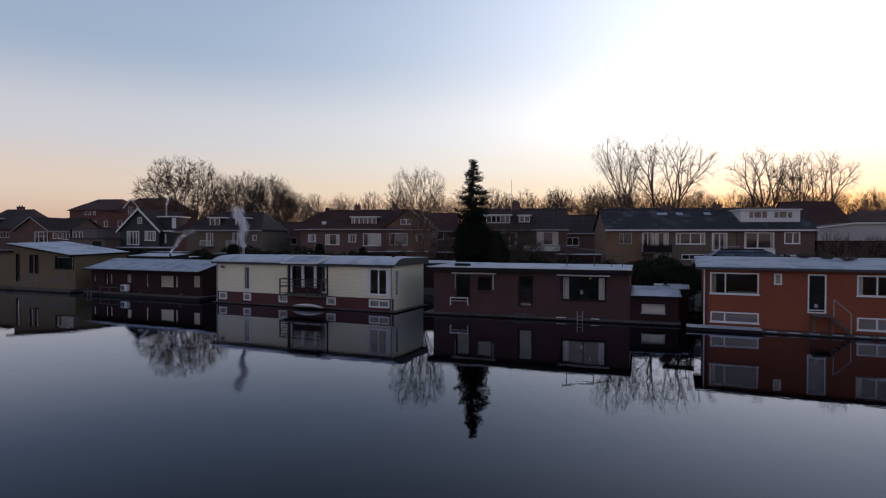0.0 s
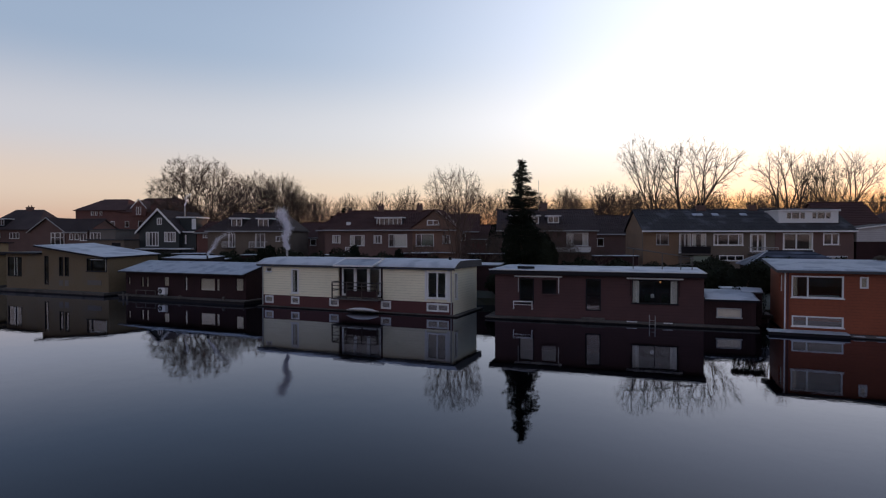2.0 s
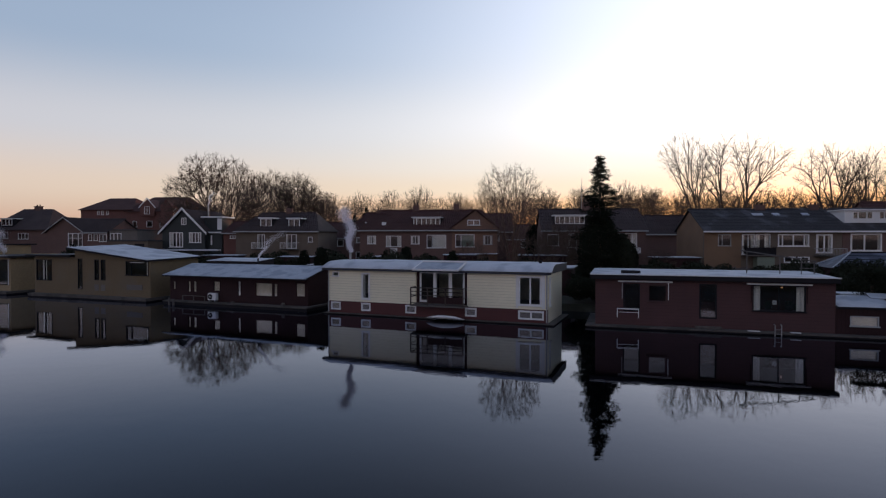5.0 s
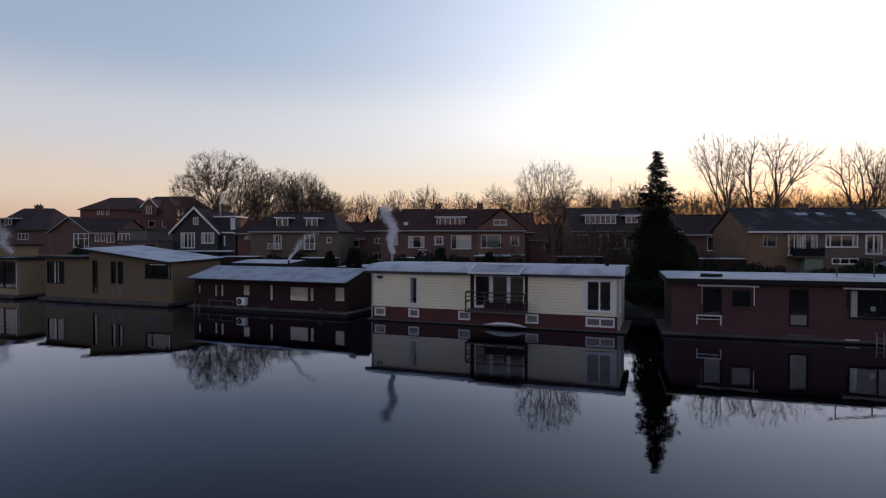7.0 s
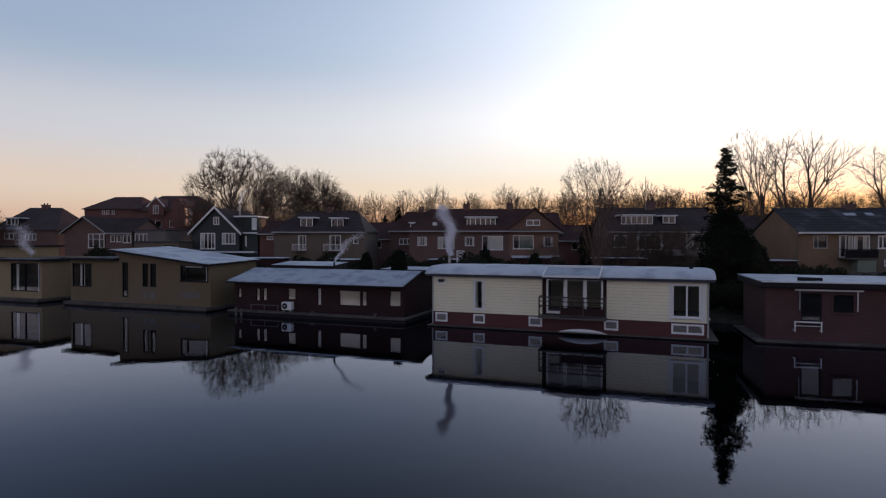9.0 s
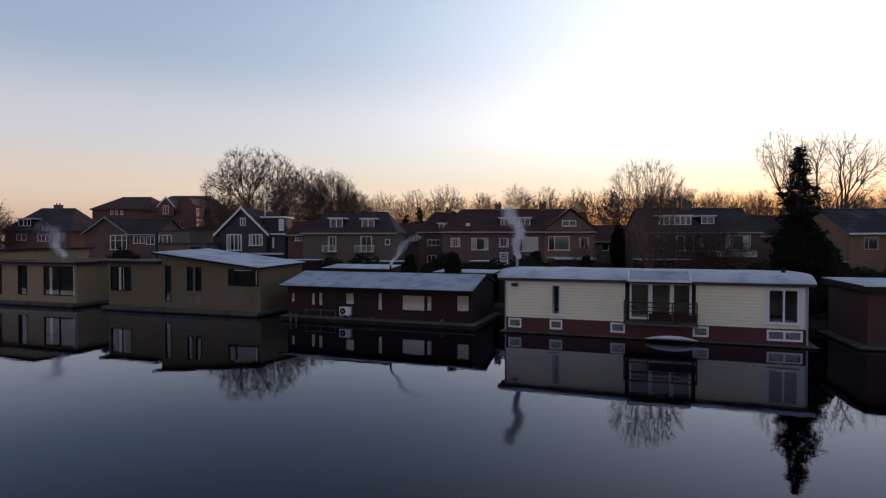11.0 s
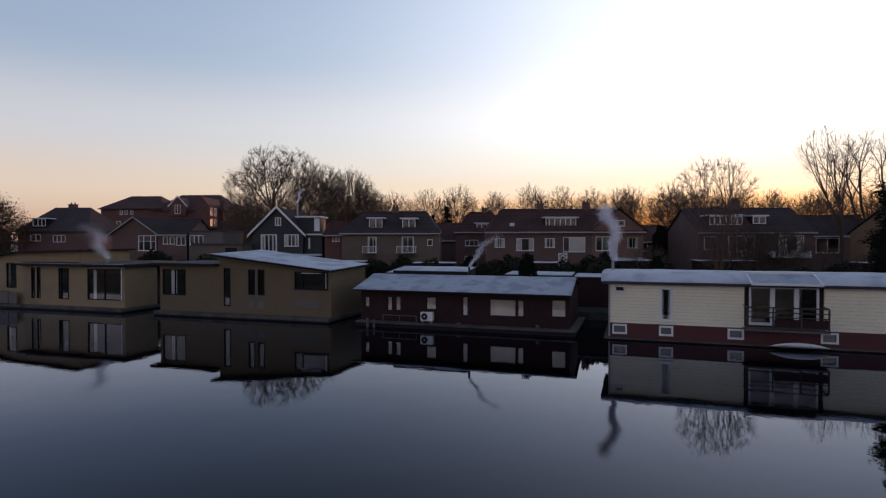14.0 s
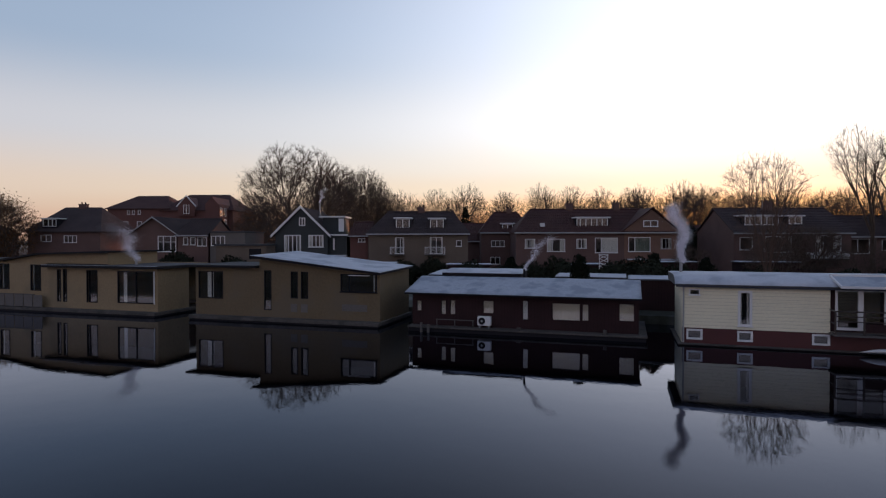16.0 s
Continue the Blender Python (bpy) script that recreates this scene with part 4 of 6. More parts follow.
    part("roof", prism([(-0.32, 3.2)] + pts + [(pts[-1][0], 3.2)], -0.98, 15.44), FELT, e, "dark curved roof")
    v, f = snow_sheet(-1.0, 15.46, -0.33, 5.24, lambda x, y: zr(x, y), 0.06, 6, 70, 26)
    raw("snow", v, f, SNOW, e, True)["label"] = "smooth snow on the curved roof"
    c = part("canopy", prism([(-0.92, 3.3), (-0.92, 3.34), (0.6, 3.76), (0.6, 3.68)], 6.5, 9.55), FROST, e, "frosted glazed canopy over the balcony")
    part("canopy_beam", boxed(6.42, 9.63, 0.62, 0.74, 3.72, 3.86), WHITE_PAINT, c, "white top beam")
    for a, b in ((6.42, 6.5), (9.55, 9.63)):
        part("canopy_rafter", prism([(-0.97, 3.28), (-0.97, 3.38), (0.62, 3.81), (0.62, 3.68)], a, b), WHITE_PAINT, c, "white painted rafter")
    part("canopy_edge", boxed(6.42, 9.63, -1.02, -0.97, 3.26, 3.38), WHITE_PAINT, c, "white front edge")
    part("drainpipe", rod(bmesh.new(), (-0.55, -0.08, 0.15), (-0.55, -0.08, 3.15), 0.045, 8), GREY_PAINT, e)
    part("drainpipe", rod(bmesh.new(), (15.1, -0.08, 0.15), (15.1, -0.08, 3.15), 0.045, 8), GREY_PAINT, e)
    part("window_surround", boxed(13.15, 13.28, -0.06, -0.021, 1.0, 3.12), WHITE_PAINT, e)
    part("window_surround", boxed(14.78, 14.98, -0.06, -0.021, 1.0, 3.12), WHITE_PAINT, e)
    bm = boxed(-0.6, 15.15, -0.035, -0.022, 0.93, 0.985)
    part("base_trim", bm, CREAM_PAINT, e)
    part("flue", rod(bmesh.new(), (-0.45, 2.75, 3.6), (-0.45, 2.75, 4.35), 0.09, 10), METAL, e, "metal stove flue")
    part("flue", rod(bmesh.new(), (14.35, 1.6, 3.6), (14.35, 1.6, 3.95), 0.11, 10), DARK_PAINT, e)
    return e


def canoe():
    """An upturned white canoe on the ledge."""
    verts, faces = [], []
    n, m = 14, 8
    for i in range(n + 1):
        t = i / n * 2 - 1
        w = 0.36 * (1 - abs(t) ** 2.4) + 0.012
        h = 0.2 * (1 - abs(t) ** 2.2) + 0.01
        for k in range(m + 1):
            a = math.pi * k / m
            verts.append((t * 1.35, w * math.cos(a), h * math.sin(a)))
    for i in range(n):
        for k in range(m):
            a = i * (m + 1) + k
            faces.append((a, a + 1, a + m + 2, a + m + 1))
    for i in range(n):
        faces.append((i * (m + 1), (i + 1) * (m + 1), (i + 1) * (m + 1) + m, i * (m + 1) + m))
    ob = raw("canoe", verts, faces, WHITE_PAINT, None, True)
    p = pose(-17.36, 45.15, 0, 0, 0, -23.3) @ pose(8.65, -0.72, 0.16, -25, 0, 0)
    ob.matrix_world = p
    tagged(ob, "upturned white canoe lying below the balcony", "canoe")


def purple_boat():
    e = thing("houseboat", 0.59, 38.28, 0, -19.2, "plum brown houseboat with awnings and a flat snowy roof", "houseboat")
    hull(e, -1.85, 14.2, -0.55, 5.2, 0.17, CONCRETE, "grey concrete hull with a narrow side deck")
    wins = [(0.34, 1.28, 1.0, 2.66), (1.72, 2.79, 1.6, 2.66), (4.53, 5.46, 0.72, 2.72), (7.29, 9.93, 1.27, 2.72)]
    part("front_wall", holed_wall(-1.29, 11.34, 0.17, 2.95, wins), PURPLE_WOOD, e)
    part("side_wall", boxed(-1.29, -1.13, 0.16, 5.0, 0.17, 2.95), PURPLE_WOOD, e)
    part("side_wall", boxed(11.18, 11.34, 0.16, 5.0, 0.17, 2.95), PURPLE_WOOD, e)
    part("back_wall", boxed(-1.29, 11.34, 5.0, 5.16, 0.17, 2.95), PURPLE_WOOD, e)
    part("floor", boxed(-1.1, 11.18, 0.16, 5.0, 0.5, 0.6), ROOM, e)
    part("partition", boxed(6.2, 6.3, 0.16, 5.0, 0.6, 2.9), ROOM, e)
    window(e, *wins[0], fw=0.06, frame_mat=DARK_PAINT, sill=False)
    window(e, *wins[1], fw=0.08, frame_mat=PURPLE_WOOD)
    d = window(e, *wins[2], fw=0.08, frame_mat=DARK_PAINT, kind="door", sill=False)
    part("door_panel", boxed(4.61, 5.38, 0.06, 0.1, 0.8, 1.7), DARK_WOOD, d)
    part("doorstep", boxed(4.3, 5.7, -0.3, -0.01, 0.17, 0.3, 0.02), CONCRETE, e)
    window(e, *wins[3], mull=(0.5,), fw=0.05, frame_mat=DARK_PAINT, sides=0.14)
    for a, b in ((0.03, 3.08), (6.98, 10.2)):
        part("awning_arm", boxed(b - 0.24, b - 0.2, -0.08, -0.01, 1.75, 2.76), WHITE_PAINT if a < 1 else DARK_WOOD, e)
        part("awning_arm", boxed(a + 0.22, a + 0.26, -0.08, -0.01, 1.75, 2.76), GREY_PAINT if a < 1 else DARK_WOOD, e)
        aw = part("awning_box", boxed(a, b, -0.2, -0.01, 2.76, 2.85, 0.02), WHITE_PAINT, e, "rolled-up white awning")
    part("roof", boxed(-1.6, 11.45, -0.45, 5.4, 2.92, 3.22, 0.02), DARK_PAINT, e, "dark roof edge boards")
    v, f = snow_sheet(-1.6, 11.45, -0.45, 5.4, lambda x, y: 3.22 + 0.012 * y, 0.05, 9, 60, 18)
    raw("snow", v, f, SNOW, e, True)["label"] = "thin snow on the flat roof"
    bm = rod(bmesh.new(), (0.2, 0.1, 3.36), (1.3, 0.0, 3.36), 0.1, 9, 0.08)
    rod(bm, (0.5, 0.28, 3.34), (1.1, 0.22, 3.34), 0.075, 8)
    part("roof_bundle", bm, DARK_PAINT, e, "dark rolled bundle lying on the roof")
    part("edge_strip", boxed(-1.6, 11.45, -0.475, -0.452, 3.19, 3.245), WHITE_PAINT, e, "pale metal roof edge")
    bm = bmesh.new()
    for x in (0.0, 1.2):
        box(bm, x - 0.025, x + 0.025, -0.3, -0.25, 0.66, 1.18)
        box(bm, x - 0.02, x + 0.02, -0.25, -0.002, 0.7, 0.74)
    box(bm, -0.03, 1.23, -0.31, -0.24, 1.14, 1.2)
    box(bm, -0.03, 1.23, -0.29, -0.26, 0.95, 0.98)
    part("balcony_rail", bm, WHITE_PAINT, e, "white painted rail before the window")
    bm = bmesh.new()
    for x in (8.3, 8.62):
        rod(bm, (x, -0.6, -0.12), (x, -0.6, 0.6), 0.026)
        rod(bm, (x, -0.6, 0.6), (x, -0.35, 0.6), 0.026)
    for z in (0.1, 0.34):
        rod(bm, (8.3, -0.6, z), (8.62, -0.6, z), 0.018)
    part("swim_ladder", bm, METAL, e)
    for a, b in ((7.0, 7.6), (9.1, 9.6)):
        part("deck_board", boxed(a, b, -0.5, -0.3, 0.172, 0.21), WHITE_PAINT, e)
    bm = rod(bmesh.new(), (8.95, 0.9, 2.9), (8.95, 0.9, 2.62), 0.01)
    lamp = part("lamp_cord", bm, DARK_PAINT, e)
    bm = bmesh.new()
    bmesh.ops.create_uvsphere(bm, u_segments=12, v_segments=8, radius=0.05, matrix=Matrix.Translation((8.95, 0.9, 2.56)))
    part("lamp_bulb", bm, LAMP, lamp, "small glowing orange lamp")
    for k, (x, h) in enumerate(((7.6, 0.35), (8.2, 0.55), (9.2, 0.6), (9.6, 0.4))):
        v, f = leafy(60 + k, 0.22, 0.16, h / 2, 220, 0.05)[:2]
        p = raw("window_plant", v, f, LEAVES, e)
        p.location = (x, 0.42, 1.3)
    part("window_shelf", boxed(7.3, 9.92, 0.2, 0.62, 1.24, 1.3), DARK_WOOD, e)
    part("white_pot", boxed(8.38, 8.58, 0.3, 0.45, 1.62, 1.85, 0.02), WHITE_PAINT, e)
    # low annex at the end
    aw = (12.02, 13.34, 0.62, 1.18)
    part("annex_wall", holed_wall(11.36, 14.08, 0.17, 1.6, [aw], 0.0, 0.12), DARK_WOOD, e)
    part("annex_side", boxed(13.96, 14.08, 0.12, 2.6, 0.17, 1.6), DARK_WOOD, e)
    part("annex_back", boxed(11.36, 14.08, 2.6, 2.72, 0.17, 1.9), DARK_WOOD, e)
    window(e, *aw, mull=(), fw=0.05, frame_mat=GREY_PAINT, cover=BLIND)
    part("annex_roof", prism([(-0.2, 1.56), (-0.2, 1.68), (2.85, 2.05), (2.85, 1.93)], 11.36, 14.25), DARK_PAINT, e)
    v, f = snow_sheet(11.4, 14.25, -0.2, 2.85, lambda x, y: 1.68 + 0.37 * (y + 0.2) / 3.05, 0.05, 12, 16, 12)
    raw("annex_snow", v, f, SNOW, e, True)
    return e


def brown_boat():
    e = thing("houseboat", -27.81, 50.35, 0, -23.5, "low dark brown houseboat with pale blinds and sloping snowy roof", "houseboat")
    hull(e, -4.8, 9.3, -0.75, 5.6, 0.32, CONCRETE, "grey concrete hull with a side deck")
    wins = [(-4.44, -4.06, 1.15, 1.85), (-2.83, -2.44, 0.98, 1.9), (-2.25, -1.84, 1.0, 1.93), (-0.13, 0.58, 1.15, 1.97), (2.28, 2.66, 0.85, 2.05), (4.02, 5.67, 0.91, 1.96), (5.74, 6.15, 0.93, 1.94), (7.78, 8.64, 1.0, 2.04)]
    part("front_wall", holed_wall(-4.7, 8.85, 0.32, 2.35, wins), DARK_WOOD, e)
    part("side_wall", prism([(0.16, 0.32), (5.0, 0.32), (5.0, 2.6), (2.6, 3.1), (0.16, 2.35)], -4.7, -4.55), DARK_WOOD, e)
    part("side_wall", prism([(0.16, 0.32), (5.0, 0.32), (5.0, 2.6), (2.6, 3.1), (0.16, 2.35)], 8.7, 8.85), DARK_WOOD, e)
    part("back_wall", boxed(-4.7, 8.85, 5.0, 5.15, 0.32, 2.6), DARK_WOOD, e)
    for i, w in enumerate(wins):
        window(e, *w, fw=0.045, frame_mat=DARK_WOOD, sill=False, cover=BLIND if i != 4 else CURTAIN)
    part("roof", prism([(-0.55, 2.26), (-0.55, 2.36), (2.7, 3.2), (5.6, 2.6), (5.6, 2.5), (2.7, 3.08)], -5.05, 9.0), DARK_PAINT, e, "dark roof boards")
    v, f = snow_sheet(-5.05, 9.0, -0.55, 2.7, lambda x, y: 2.36 + 0.84 * (y + 0.55) / 3.25, 0.045, 15, 60, 16)
    raw("snow", v, f, FROST, e, True)["label"] = "patchy snow on the sloping roof"
    part("raised_roof", prism([(3.0, 3.05), (3.0, 3.42), (5.2, 3.62), (5.2, 2.9)], -3.7, 1.7), DARK_PAINT, e, "raised roof box behind the ridge")
    v, f = snow_sheet(-3.75, 1.75, 2.95, 5.25, lambda x, y: 3.43 + 0.2 * (y - 3.0) / 2.2, 0.05, 17, 24, 10)
    raw("raised_snow", v, f, SNOW, e, True)
    part("flue", rod(bmesh.new(), (1.9, 2.9, 3.0), (1.9, 2.9, 3.75), 0.07, 10), DARK_PAINT, e, "black stove pipe")
    part("bollard", boxed(6.95, 7.15, -0.65, -0.45, 0.32, 0.56, 0.03), CONCRETE, e)
    part("bollard", boxed(2.0, 2.3, -0.5, -0.3, 0.32, 0.45, 0.03), CONCRETE, e)
    part("wall_rail", boxed(-3.0, -0.6, -0.42, -0.37, 0.72, 0.77), DECK_WOOD, e)
    for x in (-2.95, -1.8, -0.65):
        part("rail_post", boxed(x - 0.025, x + 0.025, -0.42, -0.37, 0.32, 0.72), DECK_WOOD, e)
    return e


def air_conditioner():
    e = thing("air_conditioner", -27.81, 50.35, 0, -23.5, "white air-conditioning unit on the brown houseboat's deck", "air conditioner")
    part("casing", boxed(-0.38, 0.44, -0.38, -0.04, 0.46, 1.02, 0.03), WHITE_PAINT, e)
    bm = bmesh.new()
    bmesh.ops.create_cone(bm, cap_ends=True, segments=24, radius1=0.21, radius2=0.21, depth=0.02, matrix=Matrix.Translation((-0.1, -0.39, 0.74)) @ Matrix.Rotation(radians(90), 4, "X"))
    part("fan_grille", bm, DARK_PAINT, e)
    bm = bmesh.new()
    bmesh.ops.create_cone(bm, cap_ends=True, segments=16, radius1=0.07, radius2=0.07, depth=0.02, matrix=Matrix.Translation((-0.1, -0.405, 0.74)) @ Matrix.Rotation(radians(90), 4, "X"))
    part("fan_hub", bm, GREY_PAINT, e)
    for x in (-0.25, 0.31):
        part("foot", boxed(x - 0.04, x + 0.04, -0.36, -0.06, 0.32, 0.46), METAL, e)


def mooring_pole(u, v, top):
    p = pose(-27.81, 50.35, 0, 0, 0, -23.5) @ Vector((u, v, 0))
    ob = part("mooring_pole", rod(bmesh.new(), (0, 0, -1.5), (0, 0, top), 0.09, 10, 0.08), DECK_WOOD, None)
    ob.location = p
    tagged(ob, "weathered timber mooring pole standing in the canal", "mooring pole")


def olive_boat():
    e = thing("houseboat", -45.18, 57.71, 0, -22.5, "olive two-level houseboat with a sloping snowy roof", "houseboat")
    hull(e, -2.55, 12.05, -0.6, 5.6, 0.34, CONCRETE, "grey concrete hull with a side deck", 0.24)
    wins = [(-2.15, -0.08, 1.49, 3.42), (3.28, 3.84, 0.82, 3.56), (5.36, 5.9, 1.68, 3.5), (6.14, 6.68, 1.68, 3.5), (9.1, 11.7, 2.2, 3.4)]
    low = wins[:1]
    part("front_wall", holed_wall(-2.4, 2.9, 0.17, 3.72, low), OLIVE_PAINT, e)
    part("front_wall", holed_wall(2.9, 11.9, 0.17, 3.56, wins[1:]), OLIVE_PAINT, e)
    part("upper_wall", prism_y([(2.9, 3.56), (11.9, 3.56), (11.9, 3.6), (2.9, 4.5)], 0.0, 0.16), OLIVE_PAINT, e)
    part("side_wall", boxed(11.74, 11.9, 0.16, 5.2, 0.17, 3.56), OLIVE_PAINT, e)
    part("side_wall", boxed(-2.4, -2.24, 0.16, 5.2, 0.17, 3.72), OLIVE_PAINT, e)
    part("inner_wall", boxed(2.9, 3.06, 0.16, 5.2, 0.17, 4.5), OLIVE_PAINT, e)
    part("back_wall", boxed(-2.4, 11.9, 5.2, 5.36, 0.17, 3.56), OLIVE_PAINT, e)
    part("back_upper_wall", prism_y([(2.9, 3.56), (11.9, 3.56), (11.9, 3.6), (2.9, 4.5)], 5.2, 5.36), OLIVE_PAINT, e)
    part("floor", boxed(-2.2, 11.7, 0.16, 5.2, 0.7, 0.8), ROOM, e)
    w = window(e, *wins[0], mull=(0.55,), fw=0.05, frame_mat=DARK_PAINT, sill=False)
    part("curtain", curtain_sheet(-1.55, -1.05, 1.55, 3.38, 0.2, 0.06), CURTAIN, w)
    window(e, *wins[1], fw=0.05, frame_mat=DARK_PAINT, kind="door", sill=False)
    window(e, *wins[2], fw=0.06, frame_mat=DARK_PAINT, sill=False)
    window(e, *wins[3], fw=0.06, frame_mat=DARK_PAINT, sill=False)
    window(e, *wins[4], mull=(0.24,), fw=0.06, frame_mat=DARK_PAINT)
    part("awning_box", boxed(9.7, 11.2, -0.14, -0.01, 3.28, 3.34, 0.01), WHITE_PAINT, e)
    part("curtain_edge", boxed(11.42, 11.5, 0.08, 0.1, 2.26, 3.34), CURTAIN, e)
    part("lower_panel", boxed(9.2, 11.0, -0.03, -0.004, 0.95, 1.4), RENDER, e)
    for a in (5.35, 6.14):
        part("lower_panel", boxed(a, a + 0.5, -0.02, -0.004, 0.75, 1.3), RENDER, e)
    part("low_roof", boxed(-2.95, 2.9, -0.5, 5.6, 3.72, 3.88, 0.02), DARK_PAINT, e)
    v, f = snow_sheet(-2.95, 2.88, -0.45, 5.6, lambda x, y: 3.86, 0.03, 21, 20, 14)
    raw("low_felt", v, f, FELT, e, True)
    bm = prism_y([(2.5, 4.44), (2.5, 4.6), (12.15, 3.56), (12.15, 3.42)], -0.55, 5.6)
    for v in bm.verts:
        v.co.z += 0.03 * v.co.y
    part("roof", bm, DARK_PAINT, e, "dark sloping roof")
    v, f = snow_sheet(2.5, 12.15, -0.55, 5.6, lambda x, y: 4.6 - (x - 2.5) * 0.1078 + 0.03 * y, 0.05, 23, 40, 24)
    raw("snow", v, f, SNOW, e, True)["label"] = "snow on the sloping roof"
    bm = bmesh.new()
    for x, y in ((1.2, 3.4), (2.2, 3.4), (1.2, 4.3), (2.2, 4.3)):
        rod(bm, (x, y, 3.86), (x, y, 4.55), 0.03)
    for z in (4.25, 4.55):
        rod(bm, (1.2, 3.4, z), (2.2, 3.4, z), 0.028)
        rod(bm, (1.2, 4.3, z), (2.2, 4.3, z), 0.028)
    rod(bm, (1.2, 3.4, 4.55), (1.2, 4.3, 4.55), 0.028)
    part("roof_rail", bm, WHITE_PAINT, e, "small white rail on the flat roof")
    return e


def yellow_boat():
    e = thing("houseboat", -52.6, 60.8, 0, -22.5, "ochre two-level houseboat with tall dark windows", "houseboat")
    hull(e, -26.3, 2.5, -0.6, 5.6, 0.34, CONCRETE, "grey concrete hull with a side deck", 0.22)
    tall = [(-13.6, -12.57, 1.67, 3.75), (-10.26, -9.16, 1.62, 3.7), (-17.5, -15.5, 1.2, 3.3)]
    lowr = [(-7.48, -7.09, 0.83, 3.35), (-6.86, -6.47, 0.83, 3.38), (-4.5, -3.42, 0.85, 3.35), (-1.48, 2.0, 0.9, 3.32)]
    part("front_wall", holed_wall(-25.0, -8.6, 0.32, 3.8, tall), OCHRE_PAINT, e)
    part("front_wall", holed_wall(-8.6, 2.25, 0.32, 3.55, lowr), OCHRE_PAINT, e)
    part("upper_wall", prism_y([(-25, 3.8), (-2.7, 3.8), (-2.7, 4.68), (-9.5, 4.5), (-13.6, 3.95), (-25, 3.8)][:5], 0.3, 0.46), OCHRE_PAINT, e)
    part("side_wall", boxed(2.09, 2.25, 0.16, 3.2, 0.32, 3.55), OCHRE_PAINT, e)
    part("side_wall", boxed(-25.0, -24.84, 0.16, 5.2, 0.32, 3.8), OCHRE_PAINT, e)
    part("inner_wall", boxed(-2.86, -2.7, 0.46, 5.2, 3.6, 4.68), OCHRE_PAINT, e)
    part("inner_wall", boxed(-8.7, -8.6, 0.46, 5.2, 0.4, 3.6), ROOM, e)
    part("back_wall", boxed(-25.0, 2.25, 5.2, 5.36, 0.32, 3.8), OCHRE_PAINT, e)
    part("floor", boxed(-24.8, 2.0, 0.16, 5.2, 0.6, 0.7), ROOM, e)
    for w in tall[:2]:
        window(e, *w, fw=0.06, frame_mat=DARK_PAINT, sill=False, sides=0.1)
    window(e, *tall[2], fw=0.06, frame_mat=DARK_PAINT, sill=False)
    window(e, *lowr[0], fw=0.06, frame_mat=DARK_PAINT, sill=False)
    window(e, *lowr[1], fw=0.06, frame_mat=DARK_PAINT, sill=False)
    window(e, *lowr[2], mull=(0.25,), fw=0.06, frame_mat=DARK_PAINT, sill=False)
    w = window(e, *lowr[3], mull=(0.5,), fw=0.07, frame_mat=DARK_PAINT, sill=False)
    for a, b in ((-1.1, -0.75), (1.65, 1.85)):
        part("curtain", curtain_sheet(a, b, 0.95, 3.25, 0.2, 0.06), CURTAIN, w)
    part("white_edge", boxed(1.92, 2.0, -0.05, -0.034, 0.9, 3.32), WHITE_PAINT, w)
    part("glazed_corner", boxed(2.1, 2.2, 3.2, 5.2, 0.7, 3.4), GLASS, e)
    part("low_roof", boxed(-8.6, 2.75, -0.55, 5.6, 3.52, 3.72, 0.02), DARK_PAINT, e)
    v, f = snow_sheet(-8.55, 2.75, -0.5, 5.6, lambda x, y: 3.71, 0.03, 25, 40, 14)
    raw("low_felt", v, f, FELT, e, True)
    part("frost_edge", boxed(-8.5, 2.72, -0.56, -0.5, 3.7, 3.735, 0.01), FROST, e, "thin frost along the roof edge")
    bm = prism_y([(-25, 3.86), (-25, 4.0), (-13.6, 4.08), (-9.5, 4.62), (-2.4, 4.82), (-2.4, 4.68), (-9.5, 4.5), (-13.6, 3.94)], -0.2, 5.6)
    part("roof", bm, DARK_PAINT, e, "dark upper roof")
    part("railing", boxed(-13.5, -9.3, -0.5, -0.44, 1.32, 1.4), DECK_WOOD, e)
    for i in range(5):
        x = -13.4 + i * 1.0
        part("railing_panel", boxed(x, x + 0.9, -0.47, -0.44, 0.4, 1.32), RENDER, e)
    part("flue", rod(bmesh.new(), (-1.3, 1.6, 3.7), (-1.3, 1.6, 4.15), 0.1, 10), METAL, e)
    return e


orange_boat()
walkway("walkway", (15.17, 32.38, 0, -22.5), -1.25, 2.5, -1.05, -0.1, 0.22, "narrow snow-edged timber walkway beside the orange houseboat", SNOW)
walkway("walkway", (15.17, 32.38, 0, -22.5), 2.52, 14.0, -0.85, -0.05, 0.1, "narrow weathered timber walkway beside the orange houseboat", DECK_WOOD)
for i in range(11):
    dash = part("snow_patch", boxed(2.7 + i * 1.0, 3.2 + i * 1.0 + 0.1 * math.sin(i * 2), -0.84, -0.62, 0.1, 0.125, 0.008), SNOW, None)
    dash.parent = bpy.data.objects["walkway.001"]
purple_boat()
cream_boat()
canoe()
brown_boat()
air_conditioner()
mooring_pole(-3.75, -1.0, 0.58)
mooring_pole(-3.3, -1.0, 0.5)
olive_boat()
yellow_boat()


